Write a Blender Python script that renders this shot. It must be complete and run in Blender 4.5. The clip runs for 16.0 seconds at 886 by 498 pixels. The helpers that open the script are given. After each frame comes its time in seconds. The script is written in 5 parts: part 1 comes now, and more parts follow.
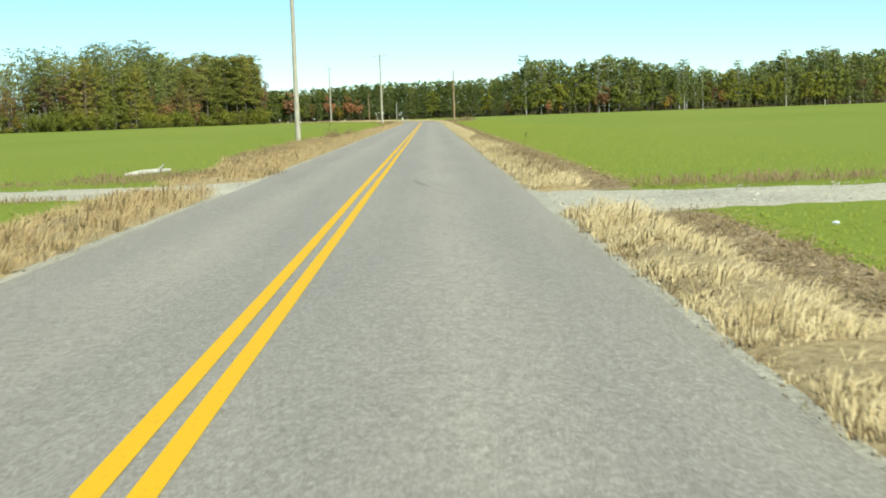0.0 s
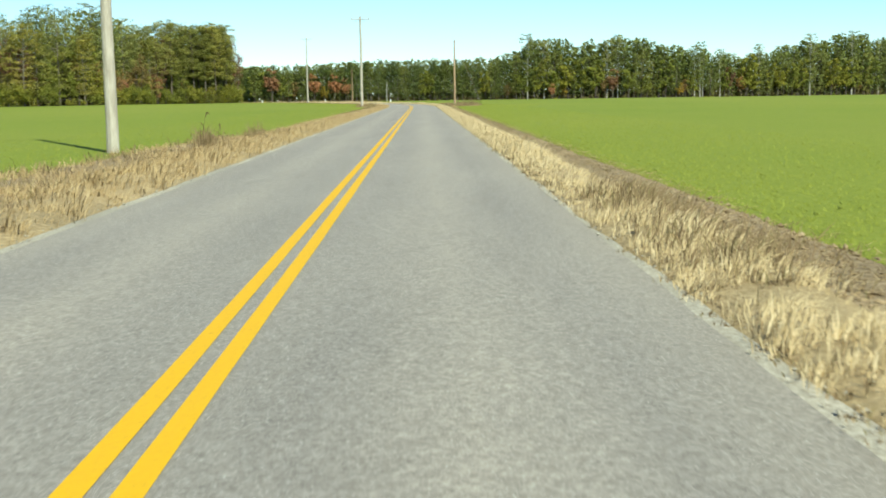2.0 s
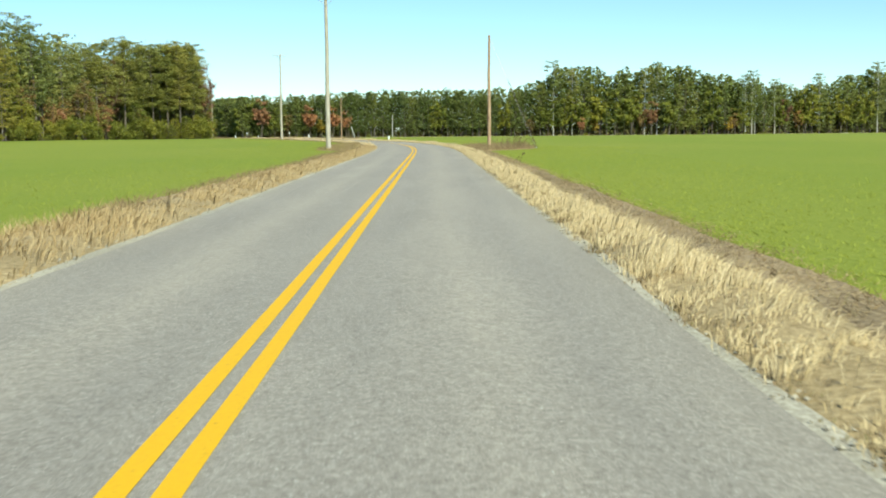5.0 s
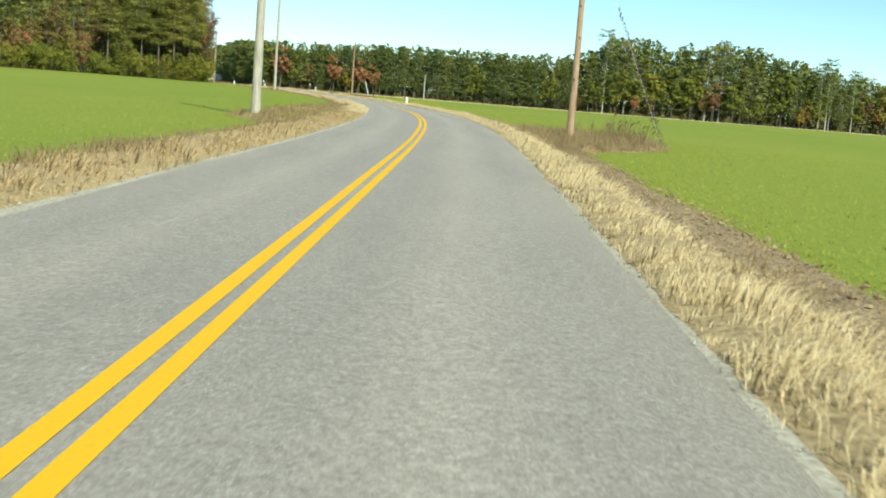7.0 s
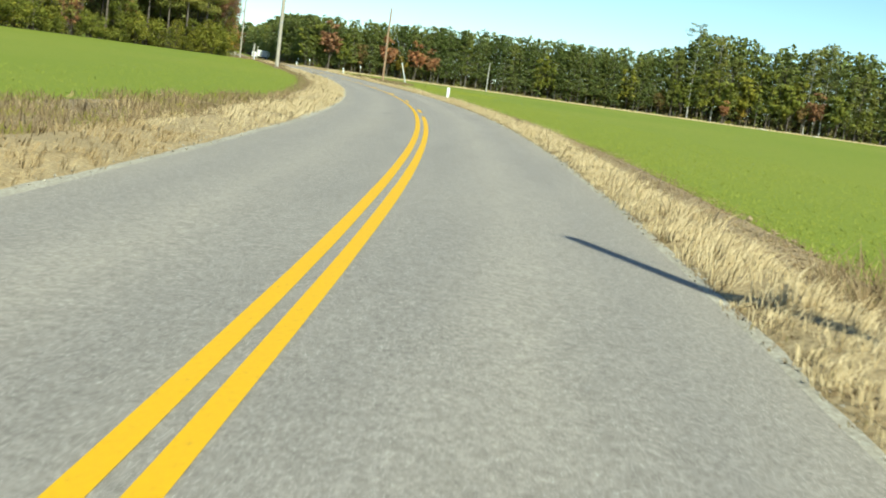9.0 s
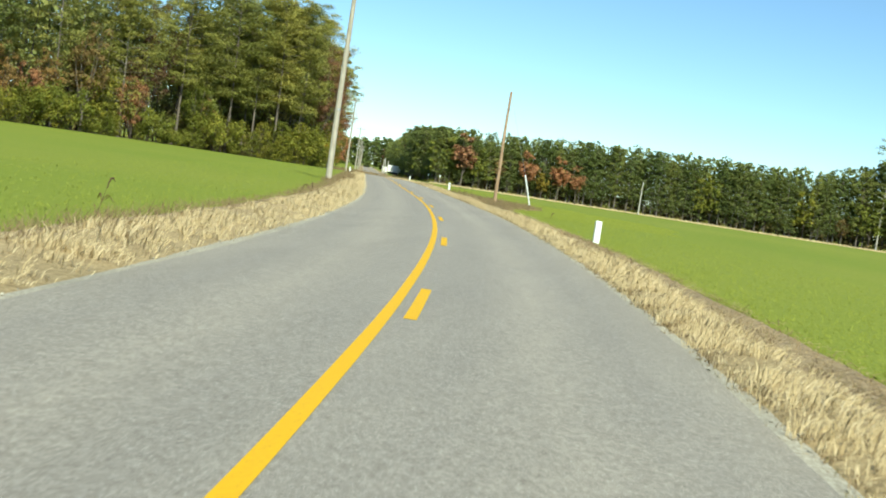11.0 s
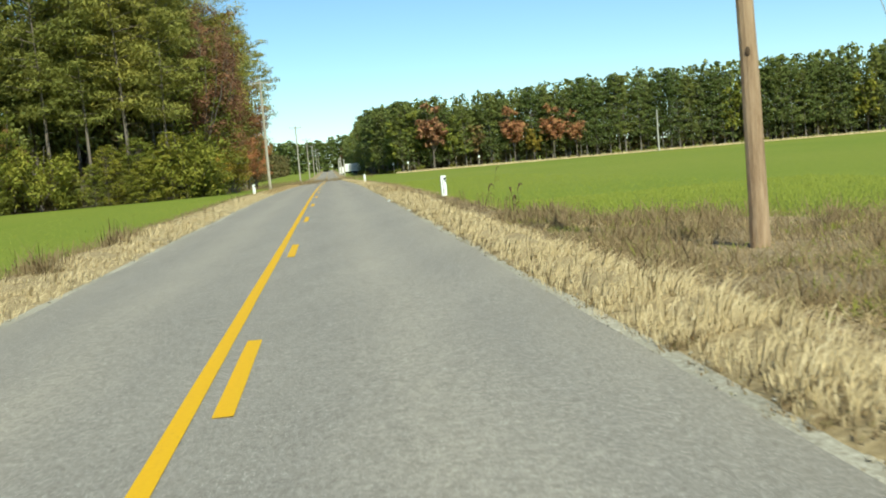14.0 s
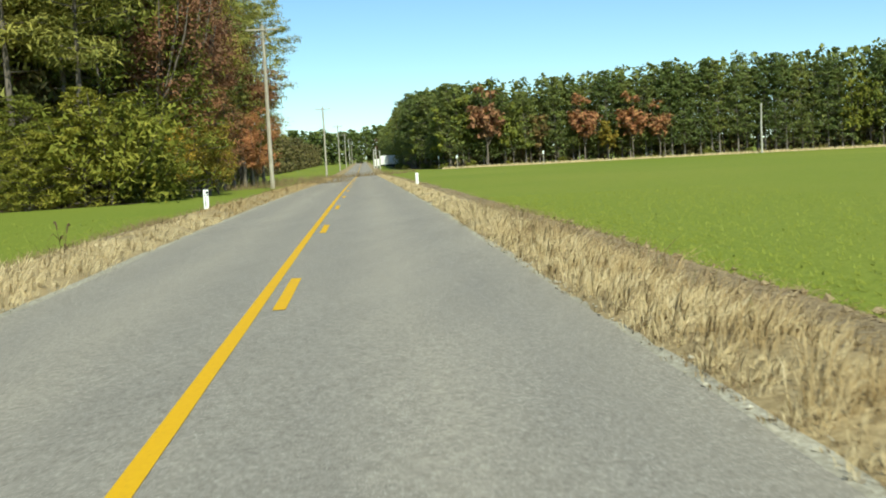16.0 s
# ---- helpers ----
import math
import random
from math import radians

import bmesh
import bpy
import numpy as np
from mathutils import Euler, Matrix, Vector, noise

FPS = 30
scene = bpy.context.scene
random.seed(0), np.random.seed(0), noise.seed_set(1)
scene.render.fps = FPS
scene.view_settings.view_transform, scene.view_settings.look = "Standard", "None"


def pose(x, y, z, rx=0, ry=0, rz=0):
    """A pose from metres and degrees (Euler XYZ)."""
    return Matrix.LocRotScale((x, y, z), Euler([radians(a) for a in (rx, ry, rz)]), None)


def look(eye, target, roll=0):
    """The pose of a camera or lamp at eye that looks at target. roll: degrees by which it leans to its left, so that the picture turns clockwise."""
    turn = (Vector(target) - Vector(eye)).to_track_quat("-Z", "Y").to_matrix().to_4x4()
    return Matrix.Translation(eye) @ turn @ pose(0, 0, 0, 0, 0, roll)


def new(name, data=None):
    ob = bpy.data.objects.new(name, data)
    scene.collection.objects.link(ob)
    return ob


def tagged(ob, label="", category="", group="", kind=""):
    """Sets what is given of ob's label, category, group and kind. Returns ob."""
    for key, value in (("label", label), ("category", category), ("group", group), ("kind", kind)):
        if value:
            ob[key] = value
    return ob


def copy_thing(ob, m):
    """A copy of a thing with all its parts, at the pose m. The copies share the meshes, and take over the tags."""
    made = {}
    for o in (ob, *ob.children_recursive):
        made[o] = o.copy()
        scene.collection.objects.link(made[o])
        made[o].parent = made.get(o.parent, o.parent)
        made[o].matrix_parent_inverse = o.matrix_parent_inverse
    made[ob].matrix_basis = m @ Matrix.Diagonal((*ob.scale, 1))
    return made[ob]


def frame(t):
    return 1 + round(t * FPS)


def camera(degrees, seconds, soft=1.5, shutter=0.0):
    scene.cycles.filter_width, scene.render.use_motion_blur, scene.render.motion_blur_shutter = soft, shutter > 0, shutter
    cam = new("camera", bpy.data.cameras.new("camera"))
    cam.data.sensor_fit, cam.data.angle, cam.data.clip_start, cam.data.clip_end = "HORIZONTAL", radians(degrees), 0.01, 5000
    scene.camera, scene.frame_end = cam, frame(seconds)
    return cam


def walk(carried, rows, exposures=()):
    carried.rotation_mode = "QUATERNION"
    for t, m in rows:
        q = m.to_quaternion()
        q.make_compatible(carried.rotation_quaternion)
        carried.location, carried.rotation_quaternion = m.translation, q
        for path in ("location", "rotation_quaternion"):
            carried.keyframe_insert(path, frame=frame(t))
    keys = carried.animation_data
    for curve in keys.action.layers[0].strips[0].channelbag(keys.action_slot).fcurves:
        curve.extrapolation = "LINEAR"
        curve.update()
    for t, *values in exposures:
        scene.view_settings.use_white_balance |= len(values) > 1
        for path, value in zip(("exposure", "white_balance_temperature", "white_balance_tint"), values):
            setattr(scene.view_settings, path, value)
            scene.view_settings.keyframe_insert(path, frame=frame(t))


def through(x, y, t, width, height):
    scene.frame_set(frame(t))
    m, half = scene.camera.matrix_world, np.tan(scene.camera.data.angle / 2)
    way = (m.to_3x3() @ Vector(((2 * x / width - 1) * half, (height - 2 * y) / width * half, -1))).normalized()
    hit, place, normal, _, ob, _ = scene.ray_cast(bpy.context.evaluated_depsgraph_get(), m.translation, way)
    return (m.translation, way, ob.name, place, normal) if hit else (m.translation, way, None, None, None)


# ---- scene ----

# ---- camera ----
EYE = 1.403
cam = camera(40.81, 16.0, soft=1.85, shutter=0.06)
# seconds, x, y, yaw, pitch, roll
PATH = [
    (0, 0.001, -0.000, 0.71, -6.50, -1.99),
    (0.5, -0.247, 11.012, 0.17, -7.36, -1.85),
    (1, -0.519, 22.014, -1.17, -7.07, -2.91),
    (1.5, -0.731, 33.036, -0.57, -7.47, -2.34),
    (2, -0.949, 44.084, 0.24, -7.37, -0.77),
    (2.5, -1.164, 55.093, 0.34, -4.26, -0.71),
    (3, -1.418, 66.070, 0.93, -5.41, 0.53),
    (3.5, -1.642, 77.033, -0.03, -5.74, -0.88),
    (3.7, -1.731, 81.421, -0.34, -5.41, -1.14),
    (4.2, -1.957, 92.497, -0.29, -5.47, -1.35),
    (4.7, -2.175, 103.568, 0.23, -5.59, -0.95),
    (5.2, -2.373, 114.618, 0.90, -5.77, -0.31),
    (5.8, -2.571, 127.829, 1.39, -6.05, 0.27),
    (6, -2.618, 132.199, 1.30, -6.32, 1.49),
    (6.5, -2.709, 143.111, 1.79, -6.89, 2.67),
    (7, -2.915, 153.973, 1.80, -7.44, 4.50),
    (7.5, -3.170, 164.776, 1.96, -7.54, 2.89),
    (8, -3.439, 175.518, 2.34, -7.03, 3.16),
    (8.2, -3.602, 179.859, 2.48, -7.29, 4.32),
    (8.7, -4.065, 190.738, 3.38, -7.70, 6.07),
    (9.2, -4.637, 201.659, 5.35, -8.58, 9.29),
    (9.7, -5.381, 212.605, 7.55, -9.23, 12.27),
    (10.3, -6.596, 225.746, 9.30, -8.73, 13.22),
    (10.5, -7.138, 230.079, 9.86, -7.65, 14.32),
    (11, -8.577, 240.893, 12.11, -3.55, 8.62),
    (11.5, -10.401, 251.650, 12.30, -2.05, 5.46),
    (12, -12.532, 262.324, 12.39, -2.49, 4.96),
    (12.5, -14.865, 272.911, 13.84, -2.53, 3.76),
    (13, -17.368, 283.396, 13.55, -2.80, 0.75),
    (13.5, -20.162, 293.846, 12.09, -2.61, -3.71),
    (14, -23.225, 304.343, 11.41, -4.42, -5.10),
    (14.5, -26.318, 314.934, 12.64, -3.30, -3.42),
    (15, -29.431, 325.599, 14.58, -3.03, -1.61),
    (15.5, -32.554, 336.245, 14.21, -3.69, -2.18),
    (16, -35.681, 346.900, 12.90, -4.56, -3.12),
]
walk(cam, [(t, pose(x, y, EYE, 90 + p, 0, yaw) @ pose(0, 0, 0, 0, 0, r)) for t, x, y, yaw, p, r in PATH],
     exposures=[(0.0, 0.72, 6200, -10), (11.0, 0.74, 6200, -10), (13.5, 0.59, 6200, -10), (14.2, 0.52, 6200, -10), (15.0, 0.56, 6200, -10), (16.0, 0.48, 6200, -10)])

# ---- world and sun ----
SUN_UP, SUN_X, SUN_Y = 42.0, 0.46, -0.89
sun_data = bpy.data.lights.new("sun", "SUN")
sun_data.energy, sun_data.angle, sun_data.color = 4.4, radians(0.55), (1.0, 0.93, 0.80)
sun = new("sun", sun_data)
c = math.cos(radians(SUN_UP))
sun.matrix_world = look((60, -80, 120), (60 - SUN_X * c * 100, -80 - SUN_Y * c * 100, 120 - math.sin(radians(SUN_UP)) * 100))
world = bpy.data.worlds.new("sky")
scene.world = world
world.use_nodes = True
wn = world.node_tree
sky = wn.nodes.new("ShaderNodeTexSky")
sky.sky_type = "NISHITA"
sky.sun_disc = False
sky.sun_elevation = radians(SUN_UP)
sky.sun_rotation = math.atan2(SUN_X, SUN_Y)
sky.air_density, sky.dust_density, sky.ozone_density = 0.75, 0.02, 3.6
wn.nodes["Background"].inputs["Strength"].default_value = 0.097
deep = wn.nodes.new("ShaderNodeHueSaturation")
deep.inputs["Saturation"].default_value, deep.inputs["Value"].default_value = 0.99, 0.97
wn.links.new(sky.outputs["Color"], deep.inputs["Color"])
wn.links.new(deep.outputs["Color"], wn.nodes["Background"].inputs["Color"])

# ---- materials ----
def material(name):
    m = bpy.data.materials.new(name)
    m.use_nodes = True
    nt = m.node_tree
    b = nt.nodes["Principled BSDF"]
    b.inputs["Specular IOR Level"].default_value = 0.3
    return m, nt, b


def noise_at(nt, scale, detail=6.0, rough=0.6, stretch=None):
    tc = nt.nodes.new("ShaderNodeTexCoord")
    n = nt.nodes.new("ShaderNodeTexNoise")
    n.inputs["Scale"].default_value, n.inputs["Detail"].default_value, n.inputs["Roughness"].default_value = scale, detail, rough
    if stretch:
        mp = nt.nodes.new("ShaderNodeMapping")
        mp.inputs["Scale"].default_value = stretch[:3]
        if len(stretch) > 3:
            mp.inputs["Rotation"].default_value = (0, 0, stretch[3])
        nt.links.new(tc.outputs["Object"], mp.inputs["Vector"])
        nt.links.new(mp.outputs["Vector"], n.inputs["Vector"])
    else:
        nt.links.new(tc.outputs["Object"], n.inputs["Vector"])
    return n.outputs["Fac"]


def ramp(nt, fac, stops):
    r = nt.nodes.new("ShaderNodeValToRGB")
    el = r.color_ramp.elements
    while len(el) < len(stops):
        el.new(0.5)
    for e, (p, col) in zip(el, stops):
        e.position, e.color = p, (*col, 1)
    nt.links.new(fac, r.inputs["Fac"])
    return r.outputs["Color"]


def mix(nt, fac, a, b, how="MIX"):
    n = nt.nodes.new("ShaderNodeMix")
    n.data_type, n.blend_type = "RGBA", how
    for sock, v in ((n.inputs[0], fac), (n.inputs[6], a), (n.inputs[7], b)):
        if isinstance(v, bpy.types.NodeSocket):
            nt.links.new(v, sock)
        else:
            sock.default_value = v if isinstance(v, float) else (*v, 1)
    return n.outputs[2]


def bump(nt, b, fac, strength, dist):
    n = nt.nodes.new("ShaderNodeBump")
    n.inputs["Strength"].default_value, n.inputs["Distance"].default_value = strength, dist
    nt.links.new(fac, n.inputs["Height"])
    nt.links.new(n.outputs["Normal"], b.inputs["Normal"])


def asphalt():
    m, nt, b = material("worn_asphalt")
    fine = ramp(nt, noise_at(nt, 30, 6, 0.86), [(0.30, (0.150, 0.135, 0.114)), (0.5, (0.288, 0.258, 0.220)), (0.70, (0.510, 0.458, 0.395))])
    wide = ramp(nt, noise_at(nt, 0.9, 5, 0.6, (1, 0.16, 1)), [(0.3, (0.90, 0.90, 0.905)), (0.7, (1.06, 1.055, 1.04))])
    spots = ramp(nt, noise_at(nt, 8, 6, 0.75), [(0.32, (0.86, 0.85, 0.85)), (0.66, (1.10, 1.085, 1.08))])
    col = mix(nt, 1.0, mix(nt, 1.0, fine, wide, "MULTIPLY"), spots, "MULTIPLY")
    # polished wheel paths and a paler strip in the middle of each lane
    at = nt.nodes.new("ShaderNodeAttribute")
    at.attribute_name = "across"
    ab = nt.nodes.new("ShaderNodeMath")
    ab.operation = "ABSOLUTE"
    nt.links.new(at.outputs["Fac"], ab.inputs[0])
    wob = nt.nodes.new("ShaderNodeMath")
    wob.operation = "MULTIPLY_ADD"
    nt.links.new(noise_at(nt, 0.6, 3, 0.5, (1, 0.1, 1)), wob.inputs[0])
    wob.inputs[1].default_value = 0.5
    nt.links.new(ab.outputs[0], wob.inputs[2])
    third = nt.nodes.new("ShaderNodeMath")
    third.operation = "DIVIDE"
    nt.links.new(wob.outputs[0], third.inputs[0])
    third.inputs[1].default_value = 3.3
    lanes = ramp(nt, third.outputs[0], [(0.05, (0.97, 0.97, 0.98)), (0.27, (0.93, 0.93, 0.945)), (0.48, (1.10, 1.09, 1.07)), (0.72, (0.94, 0.94, 0.95)), (0.95, (1.04, 1.03, 1.0))])
    col = mix(nt, 1.0, col, lanes, "MULTIPLY")
    specks = ramp(nt, noise_at(nt, 95, 2, 0.6), [(0.62, (0, 0, 0)), (0.68, (1, 1, 1))])
    col = mix(nt, specks, col, (0.60, 0.56, 0.49))
    nt.links.new(col, b.inputs["Base Color"])
    b.inputs["Roughness"].default_value = 0.88
    bump(nt, b, noise_at(nt, 75, 4, 0.7), 0.7, 0.012)
    return m


def paint_yellow():
    m, nt, b = material("yellow_road_paint")
    wear = ramp(nt, noise_at(nt, 28, 5, 0.7), [(0.27, (0.40, 0.23, 0.03)), (0.40, (0.67, 0.37, 0.005)), (0.75, (0.72, 0.42, 0.006))])
    nt.links.new(wear, b.inputs["Base Color"])
    b.inputs["Roughness"].default_value = 0.7
    return m


def earth(name, lo, mid, hi, scale=5.0, rise=0.03):
    m, nt, b = material(name)
    a = ramp(nt, noise_at(nt, scale, 8, 0.72), [(0.3, lo), (0.5, mid), (0.68, hi)])
    w = ramp(nt, noise_at(nt, 0.35, 4, 0.6), [(0.3, (0.75, 0.75, 0.75)), (0.7, (1.15, 1.12, 1.08))])
    nt.links.new(mix(nt, 1.0, a, w, "MULTIPLY"), b.inputs["Base Color"])
    b.inputs["Roughness"].default_value = 0.95
    bump(nt, b, noise_at(nt, scale * 1.6, 8, 0.75), 0.7, rise)
    return m


def field_green():
    m, nt, b = material("young_wheat_ground")
    fine = ramp(nt, noise_at(nt, 7, 8, 0.75, (1.6, 0.5, 1, 0.02)), [(0.28, (0.163, 0.188, 0.032)), (0.48, (0.206, 0.234, 0.041)), (0.72, (0.256, 0.280, 0.055))])
    wide = ramp(nt, noise_at(nt, 0.03, 5, 0.62, (1.0, 0.45, 1)), [(0.3, (0.84, 0.92, 0.8)), (0.7, (1.10, 1.04, 1.1))])
    b.inputs["Specular IOR Level"].default_value = 0.05
    tufts = ramp(nt, noise_at(nt, 22, 5, 0.7, (1.5, 0.6, 1, 0.02)), [(0.34, (0.80, 0.83, 0.78)), (0.55, (1.04, 1.04, 1.02)), (0.75, (1.14, 1.10, 1.12))])
    col = mix(nt, 1.0, mix(nt, 1.0, fine, wide, "MULTIPLY"), tufts, "MULTIPLY")
    nt.links.new(col, b.inputs["Base Color"])
    b.inputs["Roughness"].default_value = 0.9
    bump(nt, b, noise_at(nt, 9, 6, 0.8), 0.5, 0.03)
    return m


def leafy(name, cols, through=0.35, rough=0.6, vary=True):
    """Leaf or blade colours, varied from piece to piece and from plant to plant."""
    m, nt, b = material(name)
    geo = nt.nodes.new("ShaderNodeNewGeometry")
    info = nt.nodes.new("ShaderNodeObjectInfo")
    n = len(cols)
    c1 = ramp(nt, geo.outputs["Random Per Island"], [(i / (n - 1), c) for i, c in enumerate(cols)])
    c2 = ramp(nt, info.outputs["Random"], [(0.0, (0.78, 0.82, 0.78)), (0.5, (1.0, 1.0, 1.0)), (1.0, (1.28, 1.14, 0.96))])
    col = mix(nt, 1.0, c1, c2, "MULTIPLY") if vary else c1
    if vary:
        clump = ramp(nt, noise_at(nt, 0.55, 3, 0.6), [(0.32, (0.76, 0.80, 0.78)), (0.68, (1.22, 1.16, 1.12))])
        col = mix(nt, 1.0, col, clump, "MULTIPLY")
    nt.links.new(col, b.inputs["Base Color"])
    b.inputs["Roughness"].default_value, b.inputs["Specular IOR Level"].default_value = rough, 0.12
    tr = nt.nodes.new("ShaderNodeBsdfTranslucent")
    nt.links.new(col, tr.inputs["Color"])
    ms = nt.nodes.new("ShaderNodeMixShader")
    ms.inputs[0].default_value = through
    nt.links.new(b.outputs["BSDF"], ms.inputs[1])
    nt.links.new(tr.outputs["BSDF"], ms.inputs[2])
    nt.links.new(ms.outputs["Shader"], nt.nodes["Material Output"].inputs["Surface"])
    return m


def bark(name, lo, hi, scale=3.0):
    m, nt, b = material(name)
    a = ramp(nt, noise_at(nt, scale, 7, 0.7, (4, 4, 0.6)), [(0.3, lo), (0.7, hi)])
    nt.links.new(a, b.inputs["Base Color"])
    b.inputs["Roughness"].default_value = 0.9
    bump(nt, b, noise_at(nt, scale * 2, 6, 0.7, (5, 5, 0.5)), 0.7, 0.03)
    return m


def painted(name, col, dirt=(0.35, 0.32, 0.27), rough=0.55, metal=0.0):
    m, nt, b = material(name)
    a = ramp(nt, noise_at(nt, 6, 6, 0.7), [(0.30, dirt), (0.46, col), (1.0, col)])
    nt.links.new(a, b.inputs["Base Color"])
    b.inputs["Roughness"].default_value, b.inputs["Metallic"].default_value = rough, metal
    return m


M_ROAD, M_YELLOW, M_FIELD = asphalt(), paint_yellow(), field_green()
M_GRAVEL = earth("pale_gravel", (0.20, 0.175, 0.132), (0.38, 0.345, 0.275), (0.57, 0.53, 0.44), 22, 0.006)
M_TRACK = earth("bleached_gravel", (0.24, 0.205, 0.15), (0.44, 0.395, 0.31), (0.62, 0.58, 0.49), 13, 0.006)
M_VERGE = earth("straw_litter", (0.17, 0.12, 0.06), (0.36, 0.27, 0.14), (0.54, 0.42, 0.24), 14, 0.02)
M_DIRT = earth("tilled_earth", (0.13, 0.088, 0.048), (0.30, 0.22, 0.125), (0.50, 0.395, 0.245), 11)
M_SOIL = earth("furrow_soil", (0.07, 0.075, 0.024), (0.105, 0.11, 0.036), (0.14, 0.14, 0.048), 9, 0.02)
M_FLOOR = earth("leaf_litter", (0.05, 0.035, 0.02), (0.11, 0.08, 0.045), (0.19, 0.14, 0.08), 3)
M_STRAW = leafy("dry_grass_blades", [(0.46, 0.35, 0.185), (0.57, 0.445, 0.25), (0.66, 0.53, 0.315), (0.73, 0.605, 0.385)], 0.35, vary=False)
M_TAN = leafy("tan_grass_blades", [(0.26, 0.178, 0.082), (0.40, 0.285, 0.138), (0.51, 0.38, 0.20), (0.58, 0.455, 0.265)], 0.35, vary=False)
M_WEED = leafy("brown_weed_stems", [(0.115, 0.077, 0.04), (0.205, 0.142, 0.074), (0.30, 0.218, 0.122), (0.21, 0.18, 0.075)], 0.3, vary=False)
M_STALK = leafy("dark_weed_stalks", [(0.07, 0.045, 0.025), (0.12, 0.08, 0.045), (0.18, 0.125, 0.07)], 0.1, vary=False)
M_WHEAT = leafy("wheat_blades", [(0.186, 0.211, 0.033), (0.237, 0.265, 0.044), (0.288, 0.315, 0.060)], 0.3, vary=False)
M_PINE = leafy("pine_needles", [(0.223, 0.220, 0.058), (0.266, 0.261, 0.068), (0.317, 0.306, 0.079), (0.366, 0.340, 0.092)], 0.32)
# bluer green needles, for part of the near pines and the wood's depth
M_PINE_DARK = leafy("greener_pine_needles", [(0.196, 0.217, 0.072), (0.243, 0.264, 0.086), (0.295, 0.311, 0.100), (0.347, 0.349, 0.115)], 0.32)
M_PINE_FAR = leafy("grey_pine_needles", [(0.132, 0.167, 0.053), (0.163, 0.195, 0.062), (0.198, 0.231, 0.072), (0.238, 0.255, 0.083)], 0.3)
M_OLIVE = leafy("olive_leaves", [(0.148, 0.164, 0.030), (0.187, 0.204, 0.037), (0.236, 0.244, 0.047), (0.284, 0.266, 0.053)], 0.3)
M_GOLD = leafy("golden_leaves", [(0.205, 0.150, 0.033), (0.307, 0.222, 0.042), (0.422, 0.294, 0.055), (0.269, 0.234, 0.046)], 0.3)
M_RED = leafy("russet_leaves", [(0.250, 0.125, 0.073), (0.312, 0.156, 0.088), (0.388, 0.194, 0.106), (0.338, 0.225, 0.100)], 0.25)
M_MAROON = leafy("maroon_leaves", [(0.15, 0.075, 0.052), (0.195, 0.10, 0.066), (0.24, 0.128, 0.08), (0.20, 0.13, 0.07)], 0.25)
M_BRONZE = leafy("bronze_leaves", [(0.19, 0.12, 0.052), (0.25, 0.16, 0.068), (0.31, 0.20, 0.082), (0.25, 0.20, 0.07)], 0.25)
# darker leaves: the shade inside the woods is put into their colour
M_DEEP = leafy("shaded_undergrowth", [(0.10, 0.098, 0.042), (0.15, 0.138, 0.056), (0.20, 0.16, 0.075)], 0.3)
M_BARK = bark("pine_bark", (0.085, 0.066, 0.052), (0.22, 0.18, 0.148))
M_PALE = bark("pale_bark", (0.30, 0.27, 0.23), (0.58, 0.54, 0.47))
M_TRUNK = bark("grey_pine_bark", (0.13, 0.108, 0.088), (0.29, 0.245, 0.20))
M_POLE = bark("weathered_pole_wood", (0.26, 0.225, 0.175), (0.50, 0.45, 0.37), 2.0)
M_POLE_BROWN = bark("brown_pole_wood", (0.20, 0.12, 0.065), (0.47, 0.33, 0.21), 2.0)
M_TAR = earth("tar_stain", (0.09, 0.088, 0.082), (0.135, 0.13, 0.12), (0.20, 0.19, 0.175), 22, 0.004)
M_SKID = earth("rubbed_rubber", (0.19, 0.172, 0.147), (0.262, 0.238, 0.203), (0.42, 0.38, 0.325), 11, 0.003)
M_KNOT = bark("dark_knot_wood", (0.05, 0.03, 0.02), (0.13, 0.085, 0.05))
M_WHITE = painted("white_paint", (0.80, 0.80, 0.77))
M_BLACK = painted("black_marking", (0.02, 0.02, 0.022), (0.04, 0.035, 0.03))
M_STEEL = painted("galvanised_steel", (0.42, 0.43, 0.43), (0.22, 0.20, 0.18), 0.45, 0.8)
M_PORC = painted("grey_porcelain", (0.45, 0.44, 0.42), (0.30, 0.28, 0.26), 0.3)

# ---- mesh helpers ----
def raw_mesh(name, verts, faces, mat, smooth=False, normals=None):
    """verts: (n, 3); faces: (m, k) with k = 3 or 4."""
    verts, faces = np.asarray(verts, np.float32), np.asarray(faces, np.int32)
    me = bpy.data.meshes.new(name)
    k = faces.shape[1]
    me.vertices.add(len(verts))
    me.vertices.foreach_set("co", verts.ravel())
    me.loops.add(faces.size)
    me.loops.foreach_set("vertex_index", faces.ravel())
    me.polygons.add(len(faces))
    me.polygons.foreach_set("loop_start", np.arange(len(faces), dtype=np.int32) * k)
    me.polygons.foreach_set("loop_total", np.full(len(faces), k, np.int32))
    me.polygons.foreach_set("use_smooth", np.full(len(faces), smooth))
    me.update(calc_edges=True)
    me.validate()
    if normals is not None:
        me.normals_split_custom_set_from_vertices(np.asarray(normals, np.float32))
    me.materials.append(mat)
    return me


def part(name, bm, mat, parent=None, label=""):
    """Links a bmesh, or a mesh, as one object under a thing or a part."""
    if isinstance(bm, bmesh.types.BMesh):
        me = bpy.data.meshes.new(name)
        bm.to_mesh(me)
        bm.free()
        me.materials.append(mat)
    else:
        me = bm
    ob = new(name, me)
    if parent:
        ob.parent = parent
    return tagged(ob, label)


